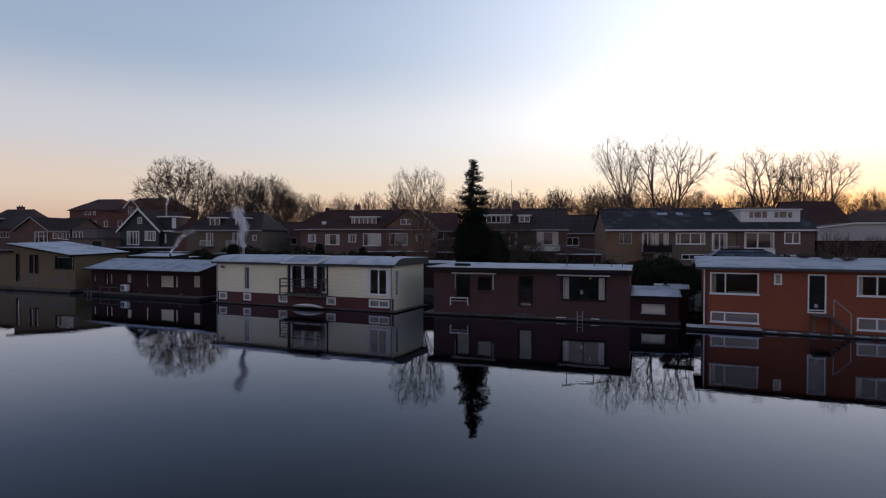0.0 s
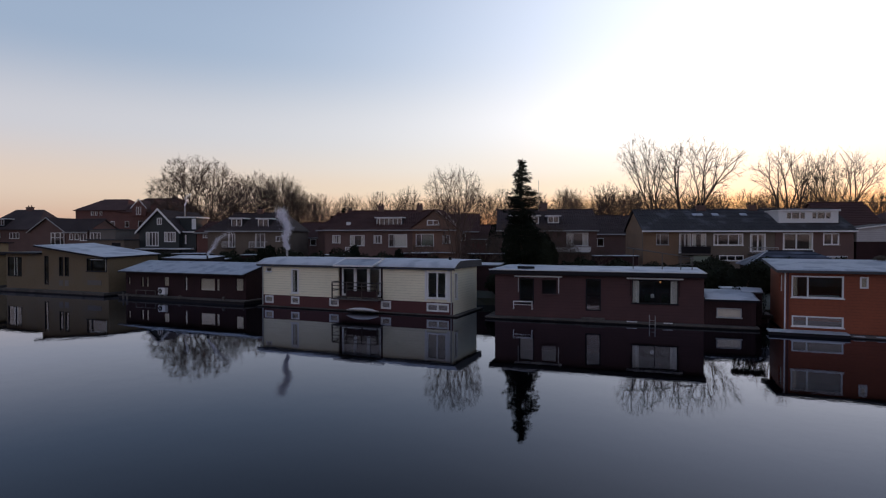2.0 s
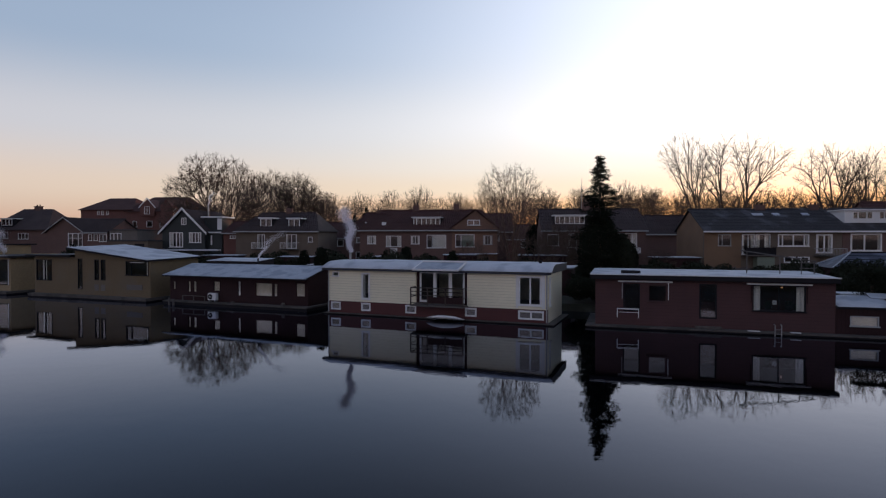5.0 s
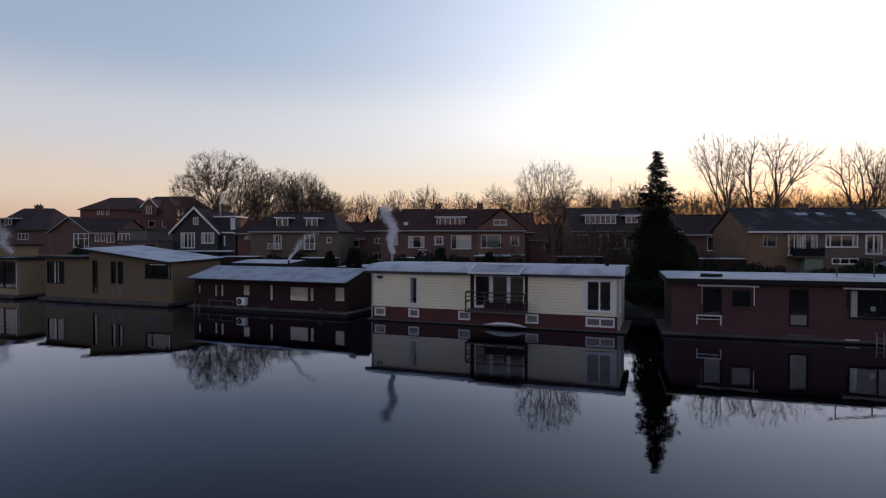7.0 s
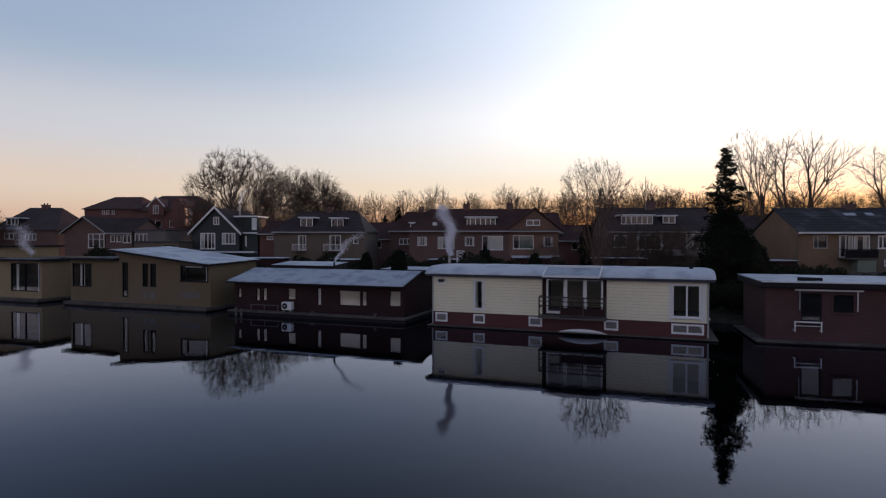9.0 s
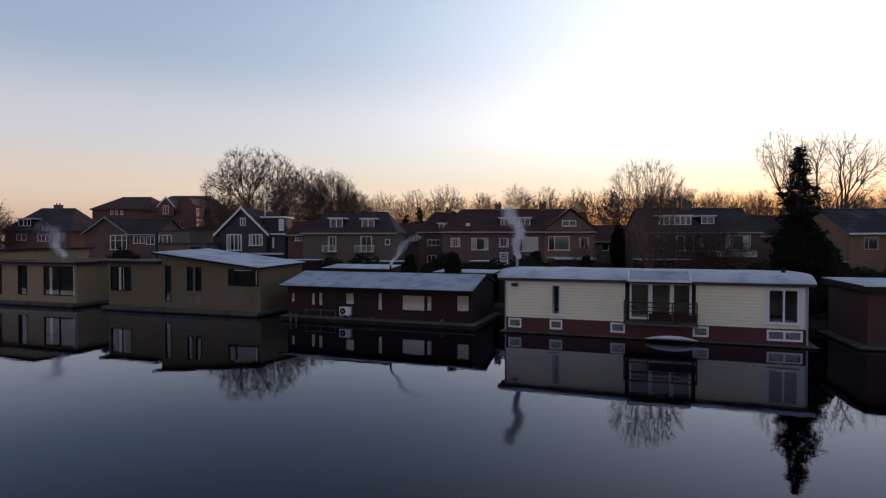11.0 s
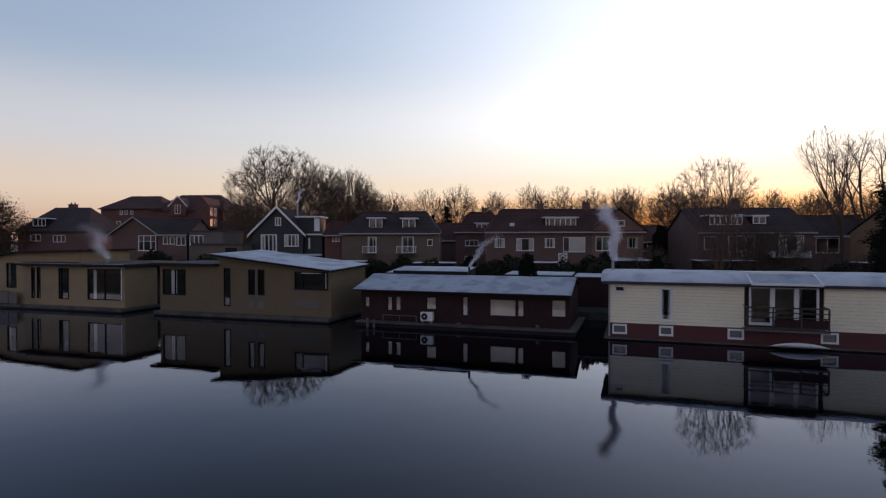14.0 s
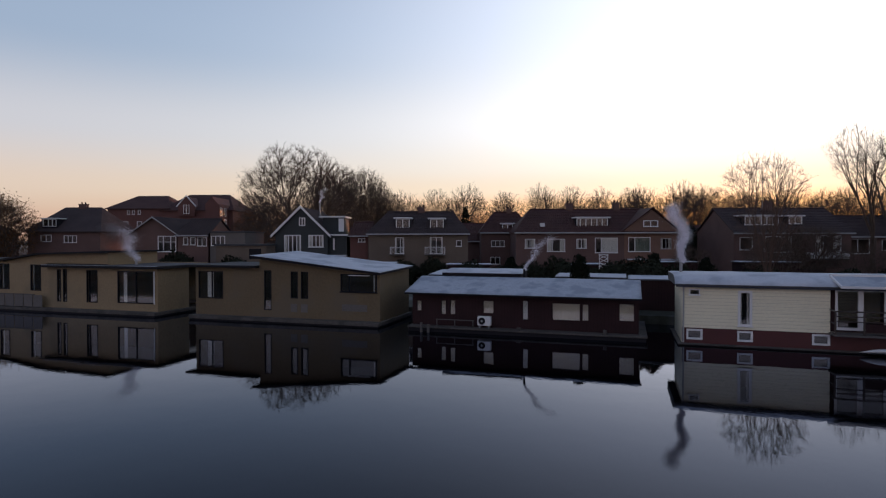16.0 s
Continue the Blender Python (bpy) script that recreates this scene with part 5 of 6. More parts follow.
# ---- houses ----
def eaves_house(name, x, y, x0, x1, depth, eave, ridge, wins, wall, roof, label, turn=-7, ground=0.9, over=0.35, hip=0.0, side_mat=None, half=None):
    """A house with its eaves to the water: walls with openings, gables, tiled slopes, gutter."""
    e = thing(name, x, y, 0, turn, label, "house")
    holes = [w[:4] for w in wins]
    part("front_wall", holed_wall(x0, x1, ground, eave, holes, 0.0, 0.25), wall, e)
    mid = half or depth / 2
    sm = side_mat or wall
    out = [(0.25, ground), (depth, ground), (depth, eave), (mid, ridge - 0.1), (0.25, eave + (ridge - eave) * 0.25 / mid - 0.1)]
    if hip:
        out = [(0.25, ground), (depth, ground), (depth, eave - 0.02), (0.25, eave - 0.02)]
    part("gable_wall", prism(out, x0, x0 + 0.25), sm, e)
    part("gable_wall", prism(out, x1 - 0.25, x1), sm, e)
    part("back_wall", boxed(x0 + 0.25, x1 - 0.25, depth - 0.25, depth, ground, eave), sm, e)
    part("upper_floor", boxed(x0 + 0.25, x1 - 0.25, 0.25, depth - 0.25, eave - 2.75, eave - 2.55), ROOM, e)
    part("attic_floor", boxed(x0 + 0.25, x1 - 0.25, 0.25, depth - 0.25, eave - 0.12, eave), ROOM, e)
    part("room_wall", boxed(x0 + 0.25, x1 - 0.25, 3.6, 3.7, ground, eave - 0.12), ROOM, e)
    k = (ridge - eave) / mid
    for nm, ya, yb in (("roof_front", -over, mid), ("roof_back", depth + over, mid)):
        v, f = tile_slope(x0 - 0.2, x1 + 0.2, ya, eave - k * over + 0.08, yb, ridge + 0.08, 0.3, 14)
        if hip:
            span, centre = (x1 - x0) / 2 + 0.2, (x0 + x1) / 2
            v = [(centre + (x - centre) * (1 - (hip + 0.2) / span * min(max((z - eave) / (ridge - eave), 0), 1)), y, z) for x, y, z in v]
        raw(nm, v, f, roof, e)
    part("ridge_cap", rod(bmesh.new(), (x0 - 0.2 + (hip + 0.2 if hip else 0), mid, ridge + 0.1), (x1 + 0.2 - (hip + 0.2 if hip else 0), mid, ridge + 0.1), 0.12, 8), roof, e)
    for xe, xr in ((x0 - 0.2, x0 + hip), (x1 + 0.2, x1 - hip)) if hip else ():
        zl = eave - k * over + 0.1
        bm = bmesh.new()
        bm.faces.new([bm.verts.new(q) for q in ((xe, -over, zl), (xe, depth + over, zl), (xr, mid, ridge + 0.12))])
        bm.faces.new([bm.verts.new(q) for q in ((xe, -over, zl - 0.1), (xe, depth + over, zl - 0.1), (xr, mid, ridge + 0.02))])
        part("roof_hip", bm, roof, e, "tiled hip end of the roof")
    part("gutter", boxed(x0 - 0.2, x1 + 0.2, -over - 0.14, -over, eave - k * over - 0.1, eave - k * over + 0.06, 0.02), GREY_PAINT, e)
    for w in wins:
        kw = w[4] if len(w) > 4 else {}
        window(e, *w[:4], **kw)
    return e


def balcony(parent, x0, x1, z0, z1, deep=1.1, mat=None, panel=None):
    b = part("balcony", boxed(x0, x1, -deep, -0.002, z0 - 0.14, z0, 0.01), CONCRETE, parent, "small concrete balcony")
    bm = bmesh.new()
    box(bm, x0, x1, -deep, -deep + 0.05, z1 - 0.06, z1)
    for i in range(int((x1 - x0) / 0.14) + 1):
        x = x0 + 0.02 + i * 0.14
        if x < x1 - 0.02:
            box(bm, x - 0.012, x + 0.012, -deep + 0.015, -deep + 0.035, z0, z1 - 0.06)
    for x in (x0, x1 - 0.05):
        box(bm, x, x + 0.05, -deep + 0.05, -0.002, z1 - 0.06, z1)
        box(bm, x, x + 0.05, -deep, -deep + 0.05, z0, z1 - 0.06)
    part("balustrade", bm, mat or WHITE_PAINT, b)
    if panel:
        part("balcony_panel", boxed(x0 + 0.05, x1 - 0.05, -deep + 0.052, -deep + 0.075, z0, z1 - 0.1), panel, b)


# right-hand terrace
row_wins = [(-5.92, -4.6, 4.6, 5.83, dict(mull=(0.33,), frame_mat=GREY_PAINT)), (-3.54, -2.3, 3.75, 5.83, dict(mull=(0.5,), sides=0.2)), (-2.2, -0.75, 3.75, 5.83, dict(sides=0.3)),
            (-0.01, 3.03, 4.56, 5.83, dict(mull=(0.15, 0.5, 0.85), fw=0.12, sides=0.06)), (0.6, 3.1, 2.92, 3.52, dict(mull=(0.33, 0.66), fw=0.09)), (3.71, 5.28, 3.9, 5.83, dict(mull=(0.5,), fw=0.14, sides=0.18))]
row = eaves_house("terraced_house", 25.12, 61.75, -7.3, 6.2, 9.0, 6.3, 8.5, row_wins, GREY_BRICK, FROST_TILES, "low brick terraced house with a frosted dark tiled roof", side_mat=YELLOW_BRICK)
part("brick_panel", holed_wall(-7.3, -3.62, 0.9, 6.15, [(-5.92, -4.6, 4.6, 5.83)], -0.022, 0.018), YELLOW_BRICK, row)
part("green_bay", boxed(-2.4, -0.7, -0.9, -0.004, 0.9, 3.5), PALE_GREEN, row, "pale green bay below the balcony")
balcony(row, -3.6, -0.65, 3.72, 4.55, 1.1, DARK_PAINT, DARK_PAINT)
balcony(row, 3.5, 6.1, 3.72, 4.4, 1.1, GREY_PAINT)
part("cornice", boxed(-7.5, 6.2, -0.5, -0.36, 6.0, 6.14, 0.01), WHITE_PAINT, row)
chimney(row, 0.1, 4.5, 8.2, 9.1, 1.0, 0.6)
chimney(row, 5.7, 4.5, 8.2, 9.1, 0.9, 0.6)
for a, b in ((-1.2, -0.1), (0.9, 1.6), (3.9, 4.6)):
    bm = boxed(a, b, -0.3, 0.3, 0, 0.06)
    s = part("skylight", bm, FROST, row, "small roof window with frost")
    s.matrix_basis = pose(0, 3.2, 7.97, math.degrees(math.atan2(2.2, 4.5)), 0, 0)
end_wins = [(7.0, 9.99, 4.1, 5.89, dict(mull=(0.45,), fw=0.14, sides=0.08)), (10.98, 12.56, 4.64, 5.89, dict(mull=(0.55,), fw=0.12)), (10.5, 12.8, 2.2, 3.3, dict(mull=(0.5,)))]
rowend = eaves_house("terraced_house", 25.12, 61.75, 6.25, 14.0, 9.0, 6.3, 8.5, end_wins, BROWN_BRICK, FROST_TILES, "brick end-of-terrace house with a wide white dormer", side_mat=BROWN_BRICK)
part("cornice", boxed(6.2, 14.2, -0.5, -0.36, 6.0, 6.14, 0.01), WHITE_PAINT, rowend)
part("parapet_panel", boxed(6.9, 10.1, -0.03, -0.004, 3.55, 4.06), WHITE_PAINT, rowend)
part("bay_roof", boxed(10.6, 12.9, -0.9, -0.004, 3.35, 3.5, 0.02), SNOW, rowend)
dormer(rowend, 7.0, 13.0, 7.3, 8.25, 1.0, 4.3, (0.28, 0.7), WHITE_PAINT, spans=((7.75, 9.75), (10.3, 12.3)))

# pale boarded annex beside the terrace
annex = thing("annex", 39.25, 60.0, 0, -7, "pale boarded annex with a sloping roof beside the terrace", "shed")
# dark lower block is added in place of the hedge before the annex
part("hedge_stand_in", boxed(0, 8.0, 0, 4.0, 0.8, 5.0), DARK_WOOD, annex, "dark lower block standing in for a hedge")
part("upper_wall", prism_y([(0.0, 5.0), (8.0, 5.0), (8.0, 6.75), (3.6, 6.75), (0.0, 6.3)], -0.05, 4.0), PALE_BOARDS, annex, "pale boarded upper wall")
part("roof", prism_y([(-0.2, 6.3), (3.6, 6.78), (8.2, 6.78), (8.2, 6.9), (3.6, 6.9), (-0.2, 6.42)], -0.25, 4.2), FROST_TILES, annex)
part("verge_board", prism_y([(-0.2, 6.28), (3.6, 6.76), (8.2, 6.76), (8.2, 6.88), (3.6, 6.88), (-0.2, 6.4)], -0.29, -0.255), WHITE_PAINT, annex, "white verge board")

# house behind the spruce
h5_wins = [(-9.25, -6.23, 4.25, 6.0, dict(mull=(0.33, 0.66), fw=0.1, sides=0.1)), (-3.76, -1.05, 4.37, 6.05, dict(mull=(0.3, 0.8), sides=0.25, fw=0.08)), (-11.8, -10.4, 4.5, 5.9, {})]
h5 = eaves_house("house", 15.73, 72.76, -12.4, 0.0, 9.5, 6.5, 9.1, h5_wins, BROWN_BRICK, DARK_TILES, "dark brick semi-detached house with two dormers")
balcony(h5, -5.5, -0.9, 3.6, 4.3, 1.2, WHITE_PAINT, WHITE_PAINT)
balcony(h5, -9.5, -6.0, 3.5, 4.3, 1.0, WHITE_PAINT)
dormer(h5, -10.9, -7.05, 7.2, 8.2, 1.0, 4.2, (0.16, 0.33, 0.5, 0.66, 0.83))
dormer(h5, -6.15, -4.5, 7.3, 8.15, 1.0, 4.2, (0.5,))
chimney(h5, -6.4, 4.7, 8.8, 10.15, 1.1, 0.6)
part("aerial_mast", rod(bmesh.new(), (-7.0, 4.6, 8.8), (-7.0, 4.6, 13.2), 0.03), METAL, h5, "thin aerial mast")
# low wing between the houses and a far gable
wing = eaves_house("house", 22.6, 84.0, -5.2, 10.0, 8.0, 6.2, 8.7, [(-4.4, -2.6, 4.2, 5.4, dict(mull=(0.5,))), (2.0, 5.0, 3.8, 5.7, dict(mull=(0.5,), frame_mat=WHITE_PAINT)), (6.5, 8.5, 4.2, 5.6, dict(mull=(0.5,)))], BROWN_BRICK, DARK_TILES, "dark brick house standing behind the terrace")
part("cornice", boxed(-5.4, 10.2, -0.5, -0.36, 5.85, 6.0, 0.01), GREY_PAINT, wing)
eaves_house("house", 6.5, 88.0, -5.5, 4.0, 8.0, 5.4, 7.4, [(-3.4, -2.4, 4.0, 5.0, {}), (-1.0, 0.2, 4.0, 5.0, {})], RED_BRICK, RED_TILES, "low red brick house behind the twin houses")
eaves_house("house", -1.5, 90.0, -5.0, 3.5, 8.0, 6.6, 9.2, [(0.5, 1.6, 5.0, 6.1, dict(mull=(0.5,)))], BROWN_BRICK, RED_TILES, "dark brick house in the gap behind the twin house")
eaves_house("house", -23.5, 92.0, -3.5, 4.0, 8.0, 5.6, 7.8, [(-1.0, 0.0, 4.2, 5.2, {})], BROWN_BRICK, RED_TILES, "low brick house in the gap behind")

# twin brick house with a cross gable
mid_wins = [(-7.73, -6.6, 4.67, 5.73, dict(mull=(0.5,), sides=0.3)), (-5.29, -3.29, 4.3, 5.73, dict(mull=(0.3,), sides=0.25)), (-2.05, -0.93, 4.66, 5.73, dict(mull=(0.5,), sides=0.2)), (0.0, 2.49, 4.16, 5.85, dict(mull=(0.28,), cover=CURTAIN, cover_from=0.28)), (3.66, 6.09, 4.29, 5.91, dict(mull=(0.3,), cover=PALE_GREEN, cover_from=0.3)), (7.19, 8.37, 4.6, 5.78, dict(mull=(0.5,), frame_mat=GREY_PAINT, sides=0.2))]
mid = eaves_house("house", -10.82, 77.44, -8.7, 9.0, 9.0, 6.6, 9.1, mid_wins, BROWN_BRICK, RED_TILES, "brick twin house with a long dormer and chimneys", hip=2.0)
dormer(mid, -1.95, 1.75, 7.1, 8.05, 0.9, 4.2, (0.12, 0.3, 0.48, 0.65, 0.82))
chimney(mid, -2.0, 4.5, 8.8, 9.95, 0.8, 0.6)
chimney(mid, 3.5, 4.5, 8.8, 10.05, 0.8, 0.6)
part("roof_window", boxed(-5.95, -5.45, 0.55, 1.05, 7.1, 7.5), WHITE_PAINT, mid)
part("cross_gable", prism_y([(3.2, 6.2), (9.0, 6.2), (9.0, 6.7), (6.19, 8.9), (3.2, 6.7)], -0.25, 3.5), TAN_BRICK, mid, "tan brick cross gable")
part("brick_front", holed_wall(3.2, 9.0, 0.9, 6.2, [(3.66, 6.09, 4.29, 5.91), (7.19, 8.37, 4.6, 5.78)], -0.022, 0.018), TAN_BRICK, mid, "tan brick front of the cross gable")
part("bay_sill", boxed(3.4, 9.0, -0.9, -0.03, 3.4, 3.52, 0.02), SNOW, mid, "snowy ledge below the windows")
for a, b in (((2.8, 6.42), (6.19, 9.06)), ((9.4, 6.42), (6.19, 9.06))):
    part("gable_roof", prism_y([a, b, (b[0], b[1] + 0.14), (a[0], a[1] + 0.14)], -0.5, 4.4), RED_TILES, mid)
window(mid, 5.2, 6.81, 7.05, 7.75, mull=(0.5,), y=-0.32, fw=0.09, deep=0.06)

# tall narrow house beside it
h4 = eaves_house("house", -18.5, 86, -3.6, 3.0, 8.0, 6.7, 9.1, [(-2.37, -0.69, 4.76, 5.54, dict(mull=(0.33, 0.66))), (-2.44, -1.25, 2.58, 3.5, dict(mull=(0.5,)))], BROWN_BRICK, RED_TILES, "small brick house with a steep tiled roof", hip=1.7)
dormer(h4, -1.04, 0.5, 6.9, 7.6, 0.5, 3.5, (0.5,))
chimney(h4, 0.2, 4.0, 8.8, 9.7, 0.7, 0.5)

# pair of houses with small balconies
h3_wins = [(-0.15, 0.85, 4.1, 5.9, dict(mull=(0.6,), sides=0.15)), (3.7, 5.1, 4.06, 5.93, dict(mull=(0.5,), sides=0.1)) , (6.6, 7.2, 4.9, 5.6, {})]
h3 = eaves_house("house", -32.7, 79.4, -3.1, 7.9, 9.0, 6.45, 8.8, h3_wins, GREY_BRICK, DARK_TILES, "grey-brown brick house with two dormers and white balconies", hip=1.6)
balcony(h3, -0.6, 0.9, 4.06, 4.86, 0.9, WHITE_PAINT)
balcony(h3, 3.2, 5.4, 4.06, 4.86, 0.9, WHITE_PAINT)
dormer(h3, -0.25, 1.5, 6.95, 8.0, 0.9, 3.9, (0.5,))
dormer(h3, 3.58, 5.3, 6.9, 7.95, 0.9, 3.9, (0.5,))
chimney(h3, 2.5, 4.5, 8.5, 9.5, 0.8, 0.5)
eaves_house("side_wing", -32.7, 80.6, -5.2, -3.2, 7.0, 6.2, 7.6, [(-4.3, -3.5, 5.37, 5.81, dict(mull=(0.5,)))], RED_BRICK, RED_TILES, "low tiled wing beside the brick house")


def gable_house(name, x, y, half, depth, eave, ridge, wins, wall, roof, label, turn=-7, ground=0.9, trim=None, board=0.26):
    """A house with its gable to the water."""
    e = thing(name, x, y, 0, turn, label, "house")
    holes = [w[:4] for w in wins]
    low_top = eave
    part("front_wall", holed_wall(-half, half, ground, low_top, [h for h in holes if h[3] <= low_top], 0.0, 0.25), wall, e)
    part("gable_front", prism_y([(-half, low_top), (half, low_top), (0, ridge - 0.05)], 0.0, 0.25), wall, e)
    part("side_wall", boxed(-half, -half + 0.25, 0.25, depth, ground, eave), wall, e)
    part("side_wall", boxed(half - 0.25, half, 0.25, depth, ground, eave), wall, e)
    part("back_wall", prism_y([(-half, ground), (half, ground), (half, eave), (0, ridge - 0.05), (-half, eave)], depth, depth + 0.25), wall, e)
    part("room_wall", boxed(-half + 0.25, half - 0.25, 3.0, 3.1, ground, eave), ROOM, e)
    k = (ridge - eave) / half
    for sgn in (-1, 1):
        v, f = tile_slope(-0.3, depth + 0.4, sgn * (half + 0.35), eave - 0.35 * k + 0.06, 0.0, ridge + 0.06, 0.3, 14)
        v = [(-sgn * 0 + yv, xv, zv) for xv, yv, zv in v]
        raw("roof_slope", v, f, roof, e)
        if trim:
            a, b = (sgn * (half + 0.42), eave - 0.42 * k), (0, ridge)
            part("barge_board", prism_y([(a[0], a[1] - 0.06), (b[0], b[1] - 0.06), (b[0], b[1] + board), (a[0], a[1] + board - 0.02)], -0.42, -0.32), trim, e, "painted barge board")
    for w in wins:
        kw = w[4] if len(w) > 4 else {}
        if w[3] > low_top:
            window(e, *w[:4], y=-0.06, deep=0.05, **kw)
        else:
            window(e, *w[:4], **kw)
    return e


gx, gy = -46.69 + 3.4 * math.cos(radians(-7)), 82.1 + 3.4 * math.sin(radians(-7))
g = gable_house("gabled_house", gx, gy, 2.95, 10, 6.35, 9.25, [(-1.95, -0.05, 4.2, 6.2, dict(mull=(0.25, 0.5, 0.75), fw=0.11, sides=0.13)), (0.8, 2.5, 4.8, 6.2, dict(mull=(0.25, 0.5, 0.75), fw=0.11, sides=0.16)), (-0.25, 0.45, 7.2, 8.15, dict(mull=(0.5,), fw=0.09, sill=False))], GREEN_BOARDS, DARK_TILES, "black-green boarded house with white trimmed gable", trim=WHITE_PAINT)
part("ground_cornice", boxed(-3.0, 5.2, -0.9, -0.01, 3.75, 3.95, 0.02), SNOW, g)
part("side_wing", boxed(2.96, 5.0, 0.8, 8.0, 0.9, 6.1), GREEN_BOARDS, g)
part("wing_eave", boxed(2.9, 5.7, 0.5, 8.1, 6.1, 6.28, 0.02), WHITE_PAINT, g)
part("wing_window", boxed(3.4, 3.6, 0.76, 0.795, 4.5, 5.8), WHITE_PAINT, g)
part("side_dormer", boxed(2.0, 4.45, 1.8, 5.0, 6.3, 8.2), GREEN_BOARDS, g)
part("dormer_roof", boxed(1.6, 4.7, 1.5, 5.2, 8.2, 8.38, 0.02), WHITE_PAINT, g)
part("dormer_window", boxed(3.85, 4.47, 1.74, 1.795, 6.6, 8.1), WHITE_PAINT, g)
part("flue_pipe", rod(bmesh.new(), (0.9, 5.0, 8.2), (0.9, 5.0, 10.1), 0.11, 10), METAL, g, "pale metal flue pipe")

hx, hy = -59.4 - 0.45 * math.cos(radians(-7)), 83.25 - 0.45 * math.sin(radians(-7))
gable_house("house", hx, hy, 2.65, 9, 6.35, 8.2, [(0.45, 2.55, 4.3, 6.1, dict(mull=(0.3, 0.7), bars=(0.62,), fw=0.08))], BROWN_BRICK, DARK_TILES, "brown brick house with a low gable", trim=GREY_PAINT, board=0.07)
eaves_house("house_wing", -59.4, 83.25, 2.3, 5.7, 7.0, 6.3, 8.0, [(2.9, 3.45, 5.07, 5.96), (3.7, 4.29, 5.07, 5.96), (4.49, 5.57, 4.94, 5.96, dict(mull=(0.5,)))], BROWN_BRICK, DARK_TILES, "brick wing with a row of small windows")
ex = thing("house_extension", -59.4, 83.25, 0, -7, "grey rendered flat-roofed extension of the brick house", "house")
part("front_wall", holed_wall(5.95, 9.9, 0.9, 6.45, [(6.05, 7.65, 5.0, 6.1)], 0.0, 0.25), RENDER, ex)
window(ex, 6.05, 7.65, 5.0, 6.1, mull=(0.33, 0.66))
part("side_wall", boxed(5.95, 6.2, 0.25, 6.0, 0.9, 6.45), RENDER, ex)
part("side_wall", boxed(9.65, 9.9, 0.25, 6.0, 0.9, 6.45), RENDER, ex)
part("back_wall", boxed(5.95, 9.9, 6.0, 6.25, 0.9, 6.45), RENDER, ex)
part("flat_roof", boxed(5.85, 10.0, -0.1, 6.35, 6.45, 6.62, 0.02), FELT, ex)
gb = thing("garage_block", -52.0, 79.5, 0, -7, "flat grey rendered garage block", "garage")
part("body", boxed(0, 5.4, 0, 6, 0.9, 5.0), GREY_BRICK, gb)
part("flat_roof", boxed(-0.15, 5.55, -0.15, 6.15, 5.0, 5.2, 0.02), FELT, gb)
part("doorway", boxed(3.6, 4.9, -0.03, -0.004, 3.6, 4.7), DARK_PAINT, gb)


def hip_house(name, x, y, w, depth, eave, ridge, wins, wall, roof, label, turn=-7, ground=0.9, inset=3.0):
    e = thing(name, x, y, 0, turn, label, "house")
    part("front_wall", holed_wall(0, w, ground, eave, [q[:4] for q in wins], 0.0, 0.25), wall, e)
    part("side_wall", boxed(0, 0.25, 0.25, depth, ground, eave), wall, e)
    part("side_wall", boxed(w - 0.25, w, 0.25, depth, ground, eave), wall, e)
    part("back_wall", boxed(0.25, w - 0.25, depth - 0.25, depth, ground, eave), wall, e)
    part("room_wall", boxed(0.25, w - 0.25, 3.0, 3.1, ground, eave), ROOM, e)
    bm = bmesh.new()
    o = 0.4
    a = [bm.verts.new(p) for p in ((-o, -o, eave), (w + o, -o, eave), (w + o, depth + o, eave), (-o, depth + o, eave))]
    lo = [bm.verts.new(p) for p in ((-o, -o, eave - 0.15), (w + o, -o, eave - 0.15), (w + o, depth + o, eave - 0.15), (-o, depth + o, eave - 0.15))]
    t = [bm.verts.new(p) for p in ((inset, depth / 2, ridge), (w - inset, depth / 2, ridge))]
    for q in ((a[0], a[1], t[1], t[0]), (a[2], a[3], t[0], t[1]), (a[1], a[2], t[1]), (a[3], a[0], t[0])):
        bm.faces.new(q)
    for i in range(4):
        j = (i + 1) % 4
        bm.faces.new((a[i], lo[i], lo[j], a[j]))
    bm.faces.new(lo)
    part("roof", bm, roof, e, "hipped tiled roof")
    for q in wins:
        window(e, *q[:4], **(q[4] if len(q) > 4 else {}))
    return e


h1 = hip_house("house", -85.3, 104, 10.6, 9, 6.9, 10.6, [(1.9, 3.5, 5.4, 6.4, dict(mull=(0.5,))), (5.3, 7.2, 5.25, 6.3, dict(mull=(0.33, 0.66)))], BROWN_BRICK, DARK_TILES, "dark hipped-roof house with a chimney", inset=2.5)
dormer(h1, 2.0, 4.2, 7.6, 8.7, 0.2, 3, (0.4, 0.7))
chimney(h1, 5.3, 4.5, 10.3, 11.1, 1.1, 0.7)
hip_house("brick_apartment_building", -90, 138, 12.5, 12, 12.0, 15.0, [(4.0, 4.6, 10.8, 11.7), (5.0, 5.6, 10.8, 11.7), (6.2, 6.8, 10.8, 11.7), (1.0, 2.0, 8, 9.4), (3.2, 4.2, 8, 9.4), (6.0, 7.0, 8, 9.4), (9, 10, 8, 9.4)], RED_BRICK, RED_TILES, "red brick apartment building with a hipped roof")
